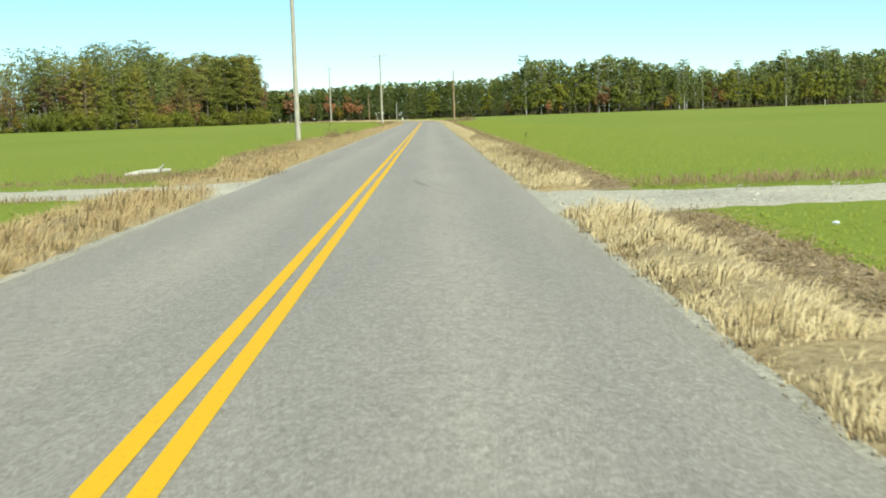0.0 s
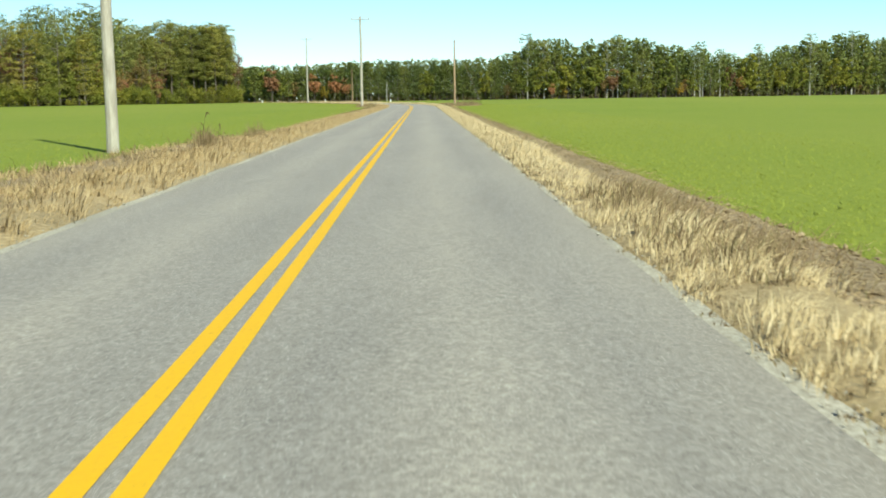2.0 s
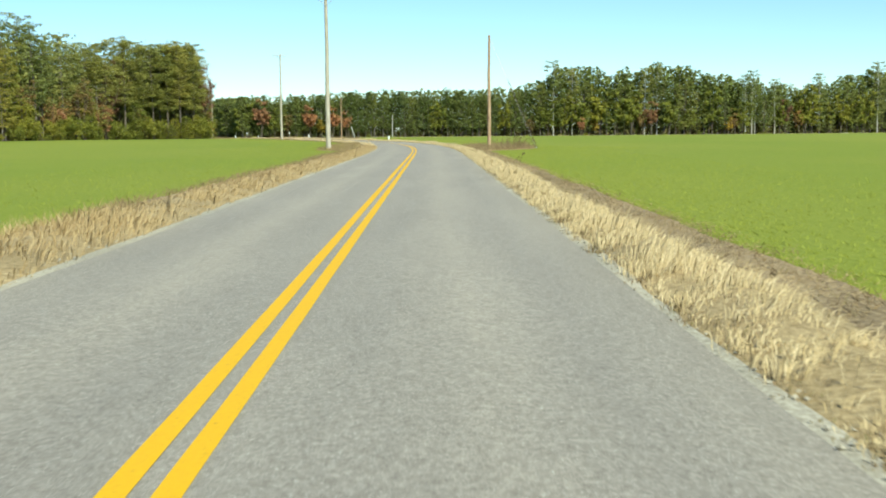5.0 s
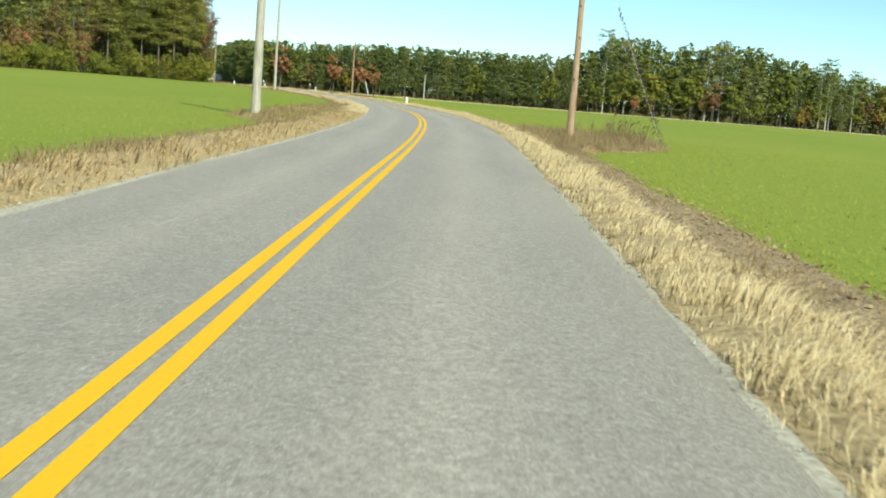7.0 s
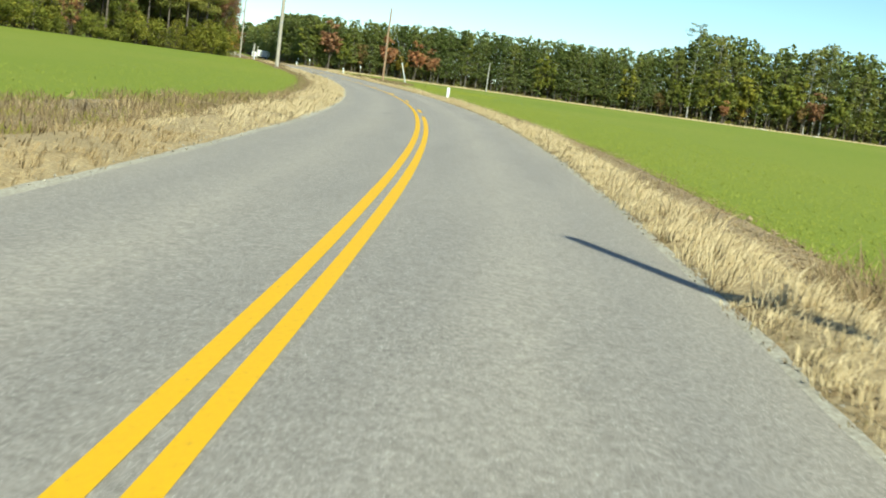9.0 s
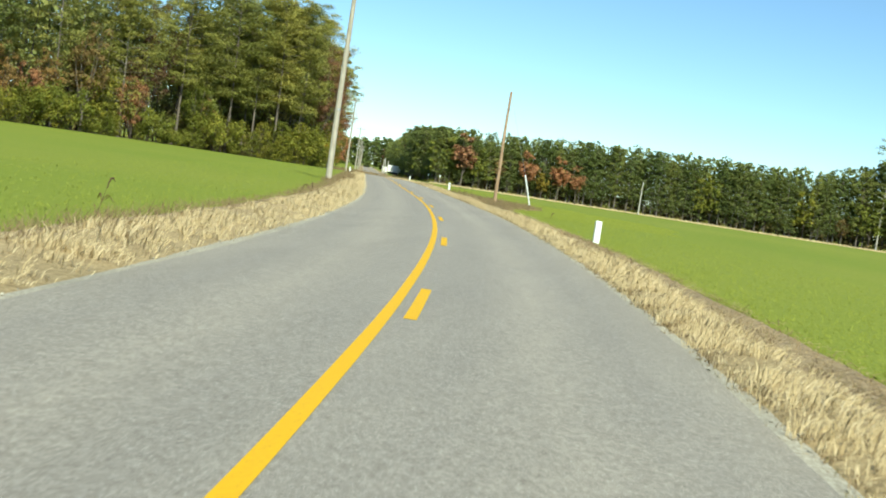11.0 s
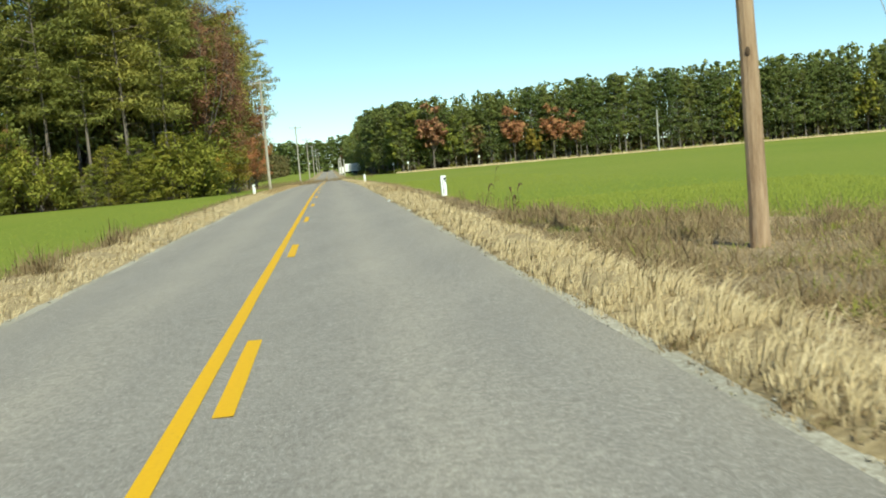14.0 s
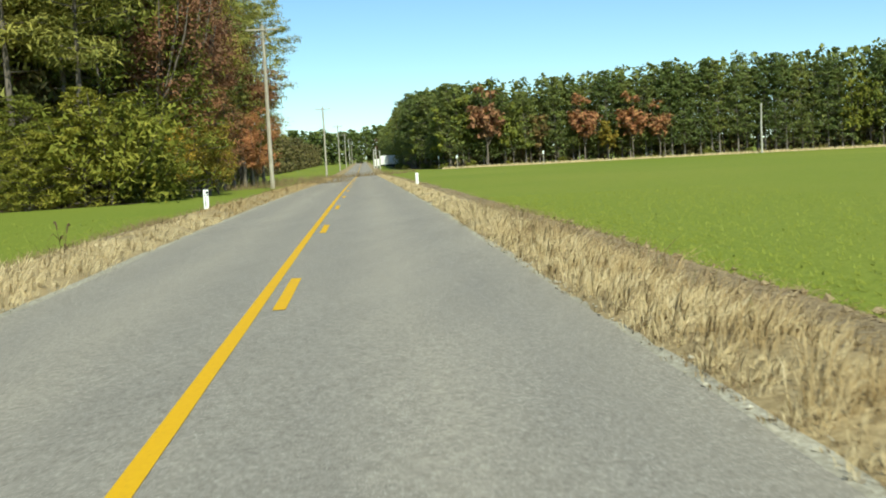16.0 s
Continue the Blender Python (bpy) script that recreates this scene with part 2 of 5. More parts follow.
def tube(points, radii, sides=8):
    """A round tube along points, with one radius a point: verts and quads."""
    points = [Vector(p) for p in points]
    vs, fs = [], []
    for i, (p, r) in enumerate(zip(points, radii)):
        d = (points[min(i + 1, len(points) - 1)] - points[max(i - 1, 0)]).normalized()
        a = d.cross(Vector((0, 1, 0.01)) if abs(d.z) > 0.9 else Vector((0, 0, 1))).normalized()
        b = d.cross(a)
        for k in range(sides):
            w = 2 * math.pi * k / sides
            vs.append(p + (math.cos(w) * a + math.sin(w) * b) * float(r))
    for i in range(len(points) - 1):
        for k in range(sides):
            n = (k + 1) % sides
            fs.append((i * sides + k, i * sides + n, (i + 1) * sides + n, (i + 1) * sides + k))
    return vs, fs


def tubes(name, runs, mat, smooth=True):
    """Several tubes in one mesh: runs of (points, radii, sides)."""
    vs, fs = [], []
    for pts, rad, sides in runs:
        v, f = tube(pts, rad, sides)
        fs += [tuple(i + len(vs) for i in q) for q in f]
        vs += v
    return raw_mesh(name, [tuple(v) for v in vs], fs, mat, smooth)


def closed_tube(bm, points, radii, sides=10):
    v, f = tube(points, radii, sides)
    bv = [bm.verts.new(p) for p in v]
    for q in f:
        bm.faces.new([bv[i] for i in q])
    bm.faces.new(bv[:sides][::-1])
    bm.faces.new(bv[-sides:])
    bmesh.ops.recalc_face_normals(bm, faces=bm.faces)
    return bm


def box(bm, lo, hi, m=None, bevel=0.0):
    r = bmesh.ops.create_cube(bm, size=1.0)["verts"]
    c = [(a + b) / 2 for a, b in zip(lo, hi)]
    s = [b - a for a, b in zip(lo, hi)]
    bmesh.ops.transform(bm, matrix=(m or Matrix()) @ Matrix.Translation(c) @ Matrix.Diagonal((*s, 1)), verts=r)
    if bevel:
        es = list({e for v in r for e in v.link_edges})
        bmesh.ops.bevel(bm, geom=es, offset=bevel, segments=1, affect="EDGES")
    return bm


# ---- the road's line and the lie of the land ----
def smooth(u):
    u = np.clip(u, 0, 1)
    return u * u * (3 - 2 * u)


STEP = 1.0
LINE_S = np.arange(-80, 1500, STEP)
HEADING = 0.0200 + (0.2878 - 0.0200) * smooth((LINE_S - 170.5) / (316.7 - 170.5))
LINE_X = np.cumsum(-np.sin(HEADING)) * STEP
LINE_Y = np.cumsum(np.cos(HEADING)) * STEP
LINE_X += -1.2188 - LINE_X[80]
LINE_Y += -LINE_Y[80]


def land(x, y):
    """Height of the ground: level along the drive, falling gently towards the far woods."""
    return -1.5 * smooth((np.asarray(y, float) - 345.0) / 230.0)


def along(s, off):
    """The place on the ground at s metres along the road and off metres to the right of its middle."""
    th = np.interp(s, LINE_S, HEADING)
    x = np.interp(s, LINE_S, LINE_X) + off * np.cos(th)
    y = np.interp(s, LINE_S, LINE_Y) + off * np.sin(th)
    return x, y, land(x, y)


def edge_right(s):
    """Where the wheat begins, right of the road: further out round the two stub poles."""
    return 4.95 + 3.9 * smooth((s - 187) / 10) * smooth((209 - s) / 5) + 3.4 * smooth((s - 304) / 13) * smooth((331 - s) / 8)


def edge_left(s):
    return -(4.95 + 2.1 * smooth((s - 192) / 6) * smooth((238 - s) / 22) + 1.5 * smooth((s - 34) / 12) * smooth((92 - s) / 14) + 0.4 * smooth((s - 307) / 5) * smooth((325 - s) / 6))


def ribbon(name, s, offs, lifts, mat, label, category, wob=0.0, seed=1, kind="structure", smoothed=True):
    """A strip along the road: one row of verts for each s, across at offs, lifted by lifts."""
    rng = np.random.default_rng(seed)
    s = np.asarray(s, float)
    n, k = len(s), len(offs)
    vs = np.zeros((n, k, 3))
    ease = smooth((np.minimum(s - s[0], s[-1] - s) + 0.1) / 1.4) if k > 2 else 1.0
    for j, (o, z) in enumerate(zip(offs, lifts)):
        w = wob[j] if isinstance(wob, (list, tuple)) else wob
        raw = rng.normal(0, 1, n + 8)
        shake = w * np.convolve(raw, np.ones(9) / 3, "valid")[:n]
        x, y, g = along(s, (o(s) if callable(o) else o) + shake)
        vs[:, j] = np.stack([x, y, g + (z * ease - 0.05 * (1 - ease) if k > 2 else z)], -1)
    i = np.arange(n - 1)[:, None] * k + np.arange(k - 1)[None]
    i = i.ravel()
    fs = np.stack([i, i + 1, i + k + 1, i + k], -1)
    me = raw_mesh(name, vs.reshape(-1, 3), fs, mat, smoothed)
    me.attributes.new("across", "FLOAT", "POINT").data.foreach_set("value", np.tile(np.asarray([0.0 if callable(o) else o for o in offs], np.float32), n))
    return tagged(new(name, me), label, category, kind=kind)


# ---- ground and road ----
def ground_sheet():
    xs = np.unique(np.concatenate([[-4500, -2500, -1200, -700, -400], np.arange(-300, 401, 10), [500, 800, 1400, 2600, 4500]])).astype(float)
    ys = np.unique(np.concatenate([[-4500, -2500, -1200, -500, -200], np.arange(-100, 801, 10), [900, 1100, 1500, 2600, 4500]])).astype(float)
    X, Y = np.meshgrid(xs, ys)
    Z = land(X, Y) - 0.02
    n, k = X.shape
    i = (np.arange(n - 1)[:, None] * k + np.arange(k - 1)[None]).ravel()
    fs = np.stack([i, i + 1, i + k + 1, i + k], -1)
    ob = new("ground", raw_mesh("ground", np.stack([X, Y, Z], -1).reshape(-1, 3), fs, M_FIELD, True))
    tagged(ob, "flat field of bright green young winter wheat", "field", kind="structure")


ground_sheet()
S_FINE = np.concatenate([np.arange(-75, 460, 0.5), np.arange(460, 1300, 4.0)])
ribbon("road", S_FINE, (-2.74, -1.36, -0.1, 0.1, 1.4, 2.88), (0.0, 0.018, 0.03, 0.03, 0.018, 0.0), M_ROAD,
       "worn grey asphalt country road, narrow, without kerbs", "road", wob=[0.016, 0, 0, 0, 0, 0.014])
ribbon("gravel_shoulder", S_FINE, (2.72, 2.93, 3.3), (-0.018, 0.006, -0.012), M_GRAVEL, "pale gravel edge along the asphalt", "shoulder", wob=[0, 0.02, 0.06], seed=3)
ribbon("gravel_shoulder", S_FINE, (-3.05, -2.82, -2.62), (-0.012, 0.006, -0.018), M_GRAVEL, "pale gravel edge along the asphalt", "shoulder", wob=[0.06, 0.02, 0], seed=4)
for part_s in (S_FINE[S_FINE < 16.6], S_FINE[S_FINE > 19.9]):
    ribbon("verge", part_s, (2.93, 3.22, 3.6, 3.95), (-0.012, 0.06, 0.10, 0.02), M_VERGE, "roadside verge covered in dry straw litter", "verge", wob=[0.05, 0.05, 0.08, 0.1], seed=5)
for part_s in (S_FINE[S_FINE < 23.3], S_FINE[S_FINE > 26.4]):
    ribbon("verge", part_s, (-4.6, -4.0, -3.3, -2.80), (0.0, 0.10, 0.07, -0.02), M_VERGE, "roadside verge covered in dry straw litter", "verge", wob=[0.15, 0.1, 0.05, 0.05], seed=6)
for part_s in (S_FINE[S_FINE < 16.6], S_FINE[S_FINE > 19.9]):
    ribbon("earth_strip", part_s, (3.75, 4.2, lambda s: edge_right(s) - 0.25, edge_right), (0.0, 0.012, 0.008, -0.03), M_DIRT, "bare brown earth strip beside the field", "earth", wob=[0.1, 0.1, 0.08, 0.08], seed=7)
for part_s in (S_FINE[S_FINE < 23.3], S_FINE[S_FINE > 26.4]):
    ribbon("earth_strip", part_s, (edge_left, lambda s: edge_left(s) + 0.3, -4.3), (-0.03, 0.03, -0.01), M_DIRT, "bare brown earth strip beside the field", "earth", wob=[0.08, 0.08, 0.1], seed=8)


def stripe(name, s0, s1, off, label):
    s = np.arange(s0, s1 + 0.01, 1.0 if s1 - s0 > 20 else (s1 - s0) / 3)
    h = 0.036
    ribbon(name, s, (off - 0.06, off + 0.06), (h, h), M_YELLOW, label, "road marking", wob=0.003, seed=9)


stripe("centre_line", -75, 1000, -0.108, "solid yellow centre line painted on the asphalt")
stripe("centre_line", -75, 236, 0.108, "solid yellow centre line painted on the asphalt")
DASH = 300.69
for k in range(-5, 24):
    stripe("centre_dash", DASH + 12.19 * k, DASH + 12.19 * k + 3.05, 0.125, "short yellow centre dash painted on the asphalt")


def track(name, pts, half, label):
    """A gravel farm track that leaves the road: a bed with a raised middle."""
    vs, fs = [], []
    rng = random.Random(4)
    for i, (x, y, w) in enumerate(pts):
        for o, z in ((-1.12, -0.03), (-0.85, 0.006), (-0.5, 0.012), (0, 0.016), (0.5, 0.012), (0.85, 0.006), (1.12, -0.03)):
            ragged = 0.22 if abs(o) > 0.8 else 0.08
            vs.append((x + rng.uniform(-0.08, 0.08) * (i > 0), y + o * half * w + rng.uniform(-ragged, ragged), z - 0.045 * (i == 0) + float(land(x, y))))
    for i in range(len(pts) - 1):
        for k in range(6):
            a = i * 7 + k
            fs.append((a, a + 7, a + 8, a + 1) if pts[1][0] > pts[0][0] else (a, a + 1, a + 8, a + 7))
    tagged(new(name, raw_mesh(name, vs, fs, M_TRACK, True)), label, "track", kind="structure")


track("farm_track", [(1.22 + 0.45 * i, 18.3 + 0.01 * i, 1.0 + 1.0 * 0.72 ** i) for i in range(180)], 1.6, "pale gravel farm track between the wheat fields")
track("farm_track", [(-4.12 - 0.45 * i, 24.8 - 0.01 * i, 1.0 + 0.8 * 0.72 ** i) for i in range(120)], 1.7, "pale gravel farm track between the wheat fields")


# ---- foliage ----
def puffs(rng, centres, radii, count, length, width, up=0.4, full=False, fill=0.3, domed=0.0):
    """Clumps of small faces, most of them near the clump's skin: verts, faces and rounded normals.
    fill: how far they reach inwards; domed: the share of the lower faces that is turned up to the top."""
    c = np.repeat(np.asarray(centres, float), count, axis=0)
    r = np.repeat(np.asarray(radii, float), count, axis=0)
    n = len(c)
    d = rng.normal(size=(n, 3))
    d /= np.linalg.norm(d, axis=1, keepdims=True)
    flip = (d[:, 2] < 0) & (rng.random(n) < domed)
    d[flip, 2] *= -1
    p = c + d * r * (rng.random((n, 1)) ** fill) * rng.uniform(0.85, 1.15, (n, 1))
    out = d / r
    out /= np.linalg.norm(out, axis=1, keepdims=True)
    face = 0.5 * rng.normal(size=(n, 3)) + 1.1 * out + np.array([0, 0, up])
    a = np.cross(face, rng.normal(size=(n, 3)))
    a /= np.linalg.norm(a, axis=1, keepdims=True) + 1e-9
    b = np.cross(a, face)
    b /= np.linalg.norm(b, axis=1, keepdims=True) + 1e-9
    L = length * rng.uniform(0.6, 1.3, (n, 1)) / 2
    W = width * rng.uniform(0.6, 1.3, (n, 1)) / 2
    nrm = face / np.linalg.norm(face, axis=1, keepdims=True) * 0.3 + out * 0.58 + np.array([0, 0, 0.32])
    nrm /= np.linalg.norm(nrm, axis=1, keepdims=True)
    if full:
        v = np.stack([p - a * L, p + b * W - a * L * 0.1, p + a * L, p - b * W + a * L * 0.15], 1)
    else:
        v = np.stack([p - a * L - b * W * 0.4, p + b * W, p + a * L], 1)
    k = v.shape[1]
    v, f, nrm = v.reshape(-1, 3), np.arange(n * k).reshape(-1, k), np.repeat(nrm, k, axis=0)
    return v, f, nrm


def tree(name, label, category, trunk_mesh, crown_mesh, group):
    root = new(name)
    part("trunk", trunk_mesh, None, root)
    part("crown", crown_mesh, None, root)
    return tagged(root, label, category, group)


def crown_reach(u, shape):
    """How far the limbs reach at u of the crown's height, from 0 to 1: round-headed old pines or pointed young ones."""
    if shape == "round":
        return (0.5 + 1.35 * u) if u < 0.35 else (0.97 if u < 0.66 else 0.97 - 2.0 * (u - 0.66) ** 1.4)
    return 0.78 + 0.75 * u if u < 0.25 else 0.97 * max(0.03, 1 - (u - 0.25) / 0.76) ** 0.5


def pine_crown(rng, height, low, spread, shape, step, puff):
    """Limbs and the needle clumps at their ends: runs of tubes, centres, radii."""
    bend = rng.normal(0, 0.25, 2)
    stem = lambda z: Vector((bend[0] * (z / height) ** 2 * 2, bend[1] * (z / height) ** 2 * 2, z))
    runs, centres, radii = [], [], []
    z, turn = height * low, rng.uniform(0, 6.28)
    while z < height * 0.985:
        u = (z - height * low) / (height * (1 - low))
        reach = spread * crown_reach(u, shape)
        limbs = (3 if shape == "round" else 4) if reach > 1.2 else 2
        for k in range(limbs):
            w = turn + 2 * math.pi * k / limbs + rng.uniform(-0.5, 0.5)
            ln = reach * rng.uniform(0.62, 1.12)
            rise = rng.uniform(-0.08, 0.22) + 0.45 * u
            a = stem(z + rng.uniform(-0.35, 0.35))
            tip = a + Vector((math.cos(w) * ln, math.sin(w) * ln, ln * rise))
            runs.append(([a, tip], [0.05, 0.014], 3))
            for q in ((0.45, 0.92) if ln > 1.5 else (0.8,)):
                if q < 0.5 and rng.random() < 0.35:
                    continue
                p = a.lerp(tip, q)
                g = puff * rng.uniform(0.75, 1.3) * (1.05 - (0.42 if shape == "round" else 0.62) * u)
                centres.append((p.x + rng.normal(0, 0.15), p.y + rng.normal(0, 0.15), p.z + 0.12))
                radii.append((g, g, g * (rng.uniform(0.32, 0.5) if shape == "round" else rng.uniform(0.36, 0.52))))
        turn += 2.2
        z += step * rng.uniform(0.75, 1.3) * (0.62 if shape == "pointed" and u > 0.62 else 1.0)
    top = stem(height * 0.975)
    for dz, g in ((-0.9, 1.35), (-0.1, 0.95)) if shape == "round" else ((-0.1, 0.45), (0.4, 0.26)):
        centres.append((top.x, top.y, top.z + dz - 0.3))
        radii.append((g, g, g * (0.62 if shape == "round" else 1.15)))
    return stem, runs, centres, radii


def pine_meshes(seed, height, low, spread, needles, mat, length, width, bark_mat=None, shape="round"):
    """A tall pine: straight bare stem, whorled limbs and layered needle clumps above `low` of the height."""
    rng = np.random.default_rng(seed)
    stem, limbs, centres, radii = pine_crown(rng, height, low, spread, shape, height / (21 if shape == "round" else 24), 0.37 * spread if shape == "round" else 0.36 * spread)
    r0 = 0.0075 * height + 0.03
    zs = np.linspace(-0.2, height * 0.97, 6)
    runs = [([stem(z) for z in zs], [r0 * (1 - 0.9 * max(z, 0) / height) * (1.25 if z < 0.1 else 1) for z in zs], 6)] + limbs
    # dead stubs below the crown
    for k in range(rng.integers(3, 8)):
        zz, w, ln = rng.uniform(0.03, max(low, 0.05)) * height, rng.uniform(0, 6.28), rng.uniform(0.4, 1.6)
        a = stem(zz)
        runs.append(([a, a + Vector((math.cos(w) * ln, math.sin(w) * ln, 0.1))], [0.035, 0.012], 3))
    v, f, n = puffs(rng, centres, radii, max(8, int(needles / len(centres))), length, width, 0.5, fill=0.36, domed=0.35)
    return tubes("trunk", runs, bark_mat or M_BARK), raw_mesh("crown", v, f, mat, True, n)


def broadleaf_meshes(seed, height, low, spread, leaves, mat, length, width, bark_mat=None):
    """A broad-leaved tree or bush: forked limbs and an uneven crown of leaf clumps."""
    rng = np.random.default_rng(seed)
    fork = height * max(low, 0.12) * 0.9
    r0 = 0.008 * height + 0.02
    runs = [([(0, 0, -0.2), (0.03, 0, fork * 0.5), (0, 0.04, fork)], [r0 * 1.2, r0, r0 * 0.85], 6)]
    centres, radii = [], []
    for k in range(rng.integers(7, 11)):
        w = 2.4 * k + rng.uniform(-0.4, 0.4)
        out = spread * rng.uniform(0.35, 0.95)
        zt = height * rng.uniform(low + (1 - low) * 0.45, 0.97) * (1 - 0.25 * (out / spread) ** 2)
        a, tip = Vector((0, 0, fork * rng.uniform(0.6, 1.0))), Vector((math.cos(w) * out, math.sin(w) * out, zt))
        mid = a.lerp(tip, 0.55) + Vector((math.cos(w), math.sin(w), -0.3)) * out * 0.15
        runs.append(([a, mid, tip], [r0 * 0.55, r0 * 0.35, 0.012], 4))
        for j in range(rng.integers(5, 9)):
            q = rng.uniform(0.25, 0.94)
            p = a.lerp(mid, q * 2) if q < 0.5 else mid.lerp(tip, q * 2 - 1)
            g = spread * rng.uniform(0.19, 0.34)
            p = p + Vector(np.clip(rng.normal(0, 0.15 * spread, 3), -0.26 * spread, 0.26 * spread))
            zc = min(max(p.z, height * low * 0.7 + 0.15), height)
            centres.append((p.x, p.y, zc))
            radii.append((g, g, g * 0.75))
    for j in range(int(6 + spread * 3)):
        w, q = rng.uniform(0, 6.28), rng.uniform(0.3, 1.0)
        zc = height * (low + (1 - low) * rng.uniform(0.02, 0.8))
        rr = spread * q * math.sqrt(max(0.1, 1 - (zc / height) ** 2 * 0.8))
        g = spread * rng.uniform(0.15, 0.3)
        centres.append((math.cos(w) * rr, math.sin(w) * rr, zc))
        radii.append((g, g, g * 0.8))
    v, f, n = puffs(rng, centres, radii, max(5, int(leaves / len(centres))), length, width, 0.4, fill=0.36, domed=0.3)
    return tubes("trunk", runs, bark_mat or M_BARK), raw_mesh("crown", v, f, mat, True, n)


def place(root, used, x, y, rz, s, dz=0.0):
    """Sets the first of a kind in its place, and copies of it in the others."""
    m = Matrix.Translation((x, y, float(land(x, y)) - 0.03 + dz)) @ Matrix.Rotation(rz, 4, "Z") @ Matrix.Diagonal((s * used.get("w", 1), s * used.get("w", 1), s, 1))
    if not used.get("done"):
        root.matrix_basis = m
        used["done"] = True
        return root
    return copy_thing(root, m)


def kinds(specs):
    return [(root, {}) for root in specs]


def set_out(line, depths, spacing, side, choose, rng, jitter=0.9):
    """Walks along a polyline and sets trees in rows behind it. choose(x, y, row) gives a (thing, state), scale pair or None."""
    for row, depth in enumerate(depths):
        left = rng.uniform(0, spacing)
        for (x0, y0), (x1, y1) in zip(line, line[1:]):
            ln = math.hypot(x1 - x0, y1 - y0)
            dx, dy = (x1 - x0) / ln, (y1 - y0) / ln
            nx, ny = (dy, -dx) if side == "right" else (-dy, dx)
            q = left
            while q < ln:
                x = x0 + dx * q + nx * depth + rng.uniform(-jitter, jitter)
                y = y0 + dy * q + ny * depth + rng.uniform(-jitter, jitter)
                got = choose(x, y, row)
                if got:
                    (root, used), s = got
                    place(root, used, x, y, rng.uniform(0, 6.28), s)
                q += spacing * rng.uniform(0.65, 1.35)
            left = q - ln



def spare_arrays(seed, height, low, spread, faces, length, width, shape="round"):
    """A plainer pine for the depth of a wood: verts, quads, normals and, for each quad, 0 for bark or 1 for needles."""
    rng = np.random.default_rng(seed)
    stem, limbs, centres, radii = pine_crown(rng, height, low, spread, shape, height / 15, (0.48 if shape == "round" else 0.40) * spread)
    r0 = 0.0075 * height + 0.03
    zs = np.linspace(-0.2, height * 0.9, 4)
    tv, tf = tube([stem(z) for z in zs], [r0 * (1 - 0.85 * max(z, 0) / height) for z in zs], 4)
    tv = np.array([tuple(p) for p in tv])
    tn = tv - np.array([(0, 0, 1)]) * tv[:, 2:3]
    tn /= np.linalg.norm(tn, axis=1, keepdims=True) + 1e-9
    cv, cf, cn = puffs(rng, centres, radii, max(3, int(faces / len(centres))), length, width, 0.4, True, 0.36, 0.35)
    return (np.concatenate([tv, cv]), np.concatenate([np.asarray(tf), cf + len(tv)]), np.concatenate([tn, cn]),
            np.concatenate([np.zeros(len(tf), np.int32), np.ones(len(cf), np.int32)]))


def thicket(name, spots, makes, mat, label):
    """Many trees, too deep in the wood to count, as one object of stuff. spots: x, y, turn, scale."""
    vs, fs, ns, ms, n = [], [], [], [], 0
    for i, (x, y, w, sc) in enumerate(spots):
        v, f, nr, m = makes[i % len(makes)]
        c_, s_ = math.cos(w), math.sin(w)
        turn = np.array([[c_, s_, 0], [-s_, c_, 0], [0, 0, 1]])
        vs.append(v @ turn * sc + np.array([x, y, float(land(x, y)) - 0.05]))
        fs.append(f + n)
        ns.append(nr @ turn)
        ms.append(m)
        n += len(v)
    me = raw_mesh(name, np.concatenate(vs), np.concatenate(fs), M_BARK, True, np.concatenate(ns))
    me.materials.append(mat)
    me.polygons.foreach_set("material_index", np.concatenate(ms))
    tagged(new(name, me), label, "trees", kind="stuff")


rng = random.Random(11)
# near wood, left of the road
NEAR_LINE = [(-81.0, 471), (-75.5, 453), (-71.6, 436), (-68.0, 416), (-64.0, 401.8), (-68.4, 396.5), (-79.9, 390), (-85.9, 364), (-87.9, 344), (-101.9, 325), (-129.9, 335), (-157.9, 339)]
PINE_LABEL = "tall loblolly pine with bare trunk and green needle crown"
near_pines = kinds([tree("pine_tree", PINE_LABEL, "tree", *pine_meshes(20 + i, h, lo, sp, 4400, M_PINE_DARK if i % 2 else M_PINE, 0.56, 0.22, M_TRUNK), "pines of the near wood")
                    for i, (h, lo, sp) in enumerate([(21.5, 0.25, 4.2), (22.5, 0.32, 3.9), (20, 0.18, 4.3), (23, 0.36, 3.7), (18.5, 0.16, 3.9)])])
near_olive = kinds([tree("broadleaf_tree", "broad-leaved tree with olive-green autumn leaves", "tree", *broadleaf_meshes(40 + i, h, lo, sp, 2600, M_OLIVE, 0.42, 0.34), "autumn trees of the near wood")
                    for i, (h, lo, sp) in enumerate([(13, 0.15, 3.4), (9, 0.06, 3.2)])])
near_red = kinds([tree("broadleaf_tree", "broad-leaved tree with russet autumn leaves", "tree", *broadleaf_meshes(50 + i, h, lo, sp, 2600, mt, 0.42, 0.34), "autumn trees of the near wood")
                  for i, (h, lo, sp, mt) in enumerate([(12, 0.2, 2.8, M_RED), (20, 0.3, 3.4, M_MAROON), (17, 0.22, 3.4, M_BRONZE)])])
near_gold = kinds([tree("broadleaf_tree", "broad-leaved tree with golden autumn leaves", "tree", *broadleaf_meshes(60, 7.5, 0.05, 2.6, 3200, M_GOLD, 0.26, 0.20), "autumn trees of the near wood")])
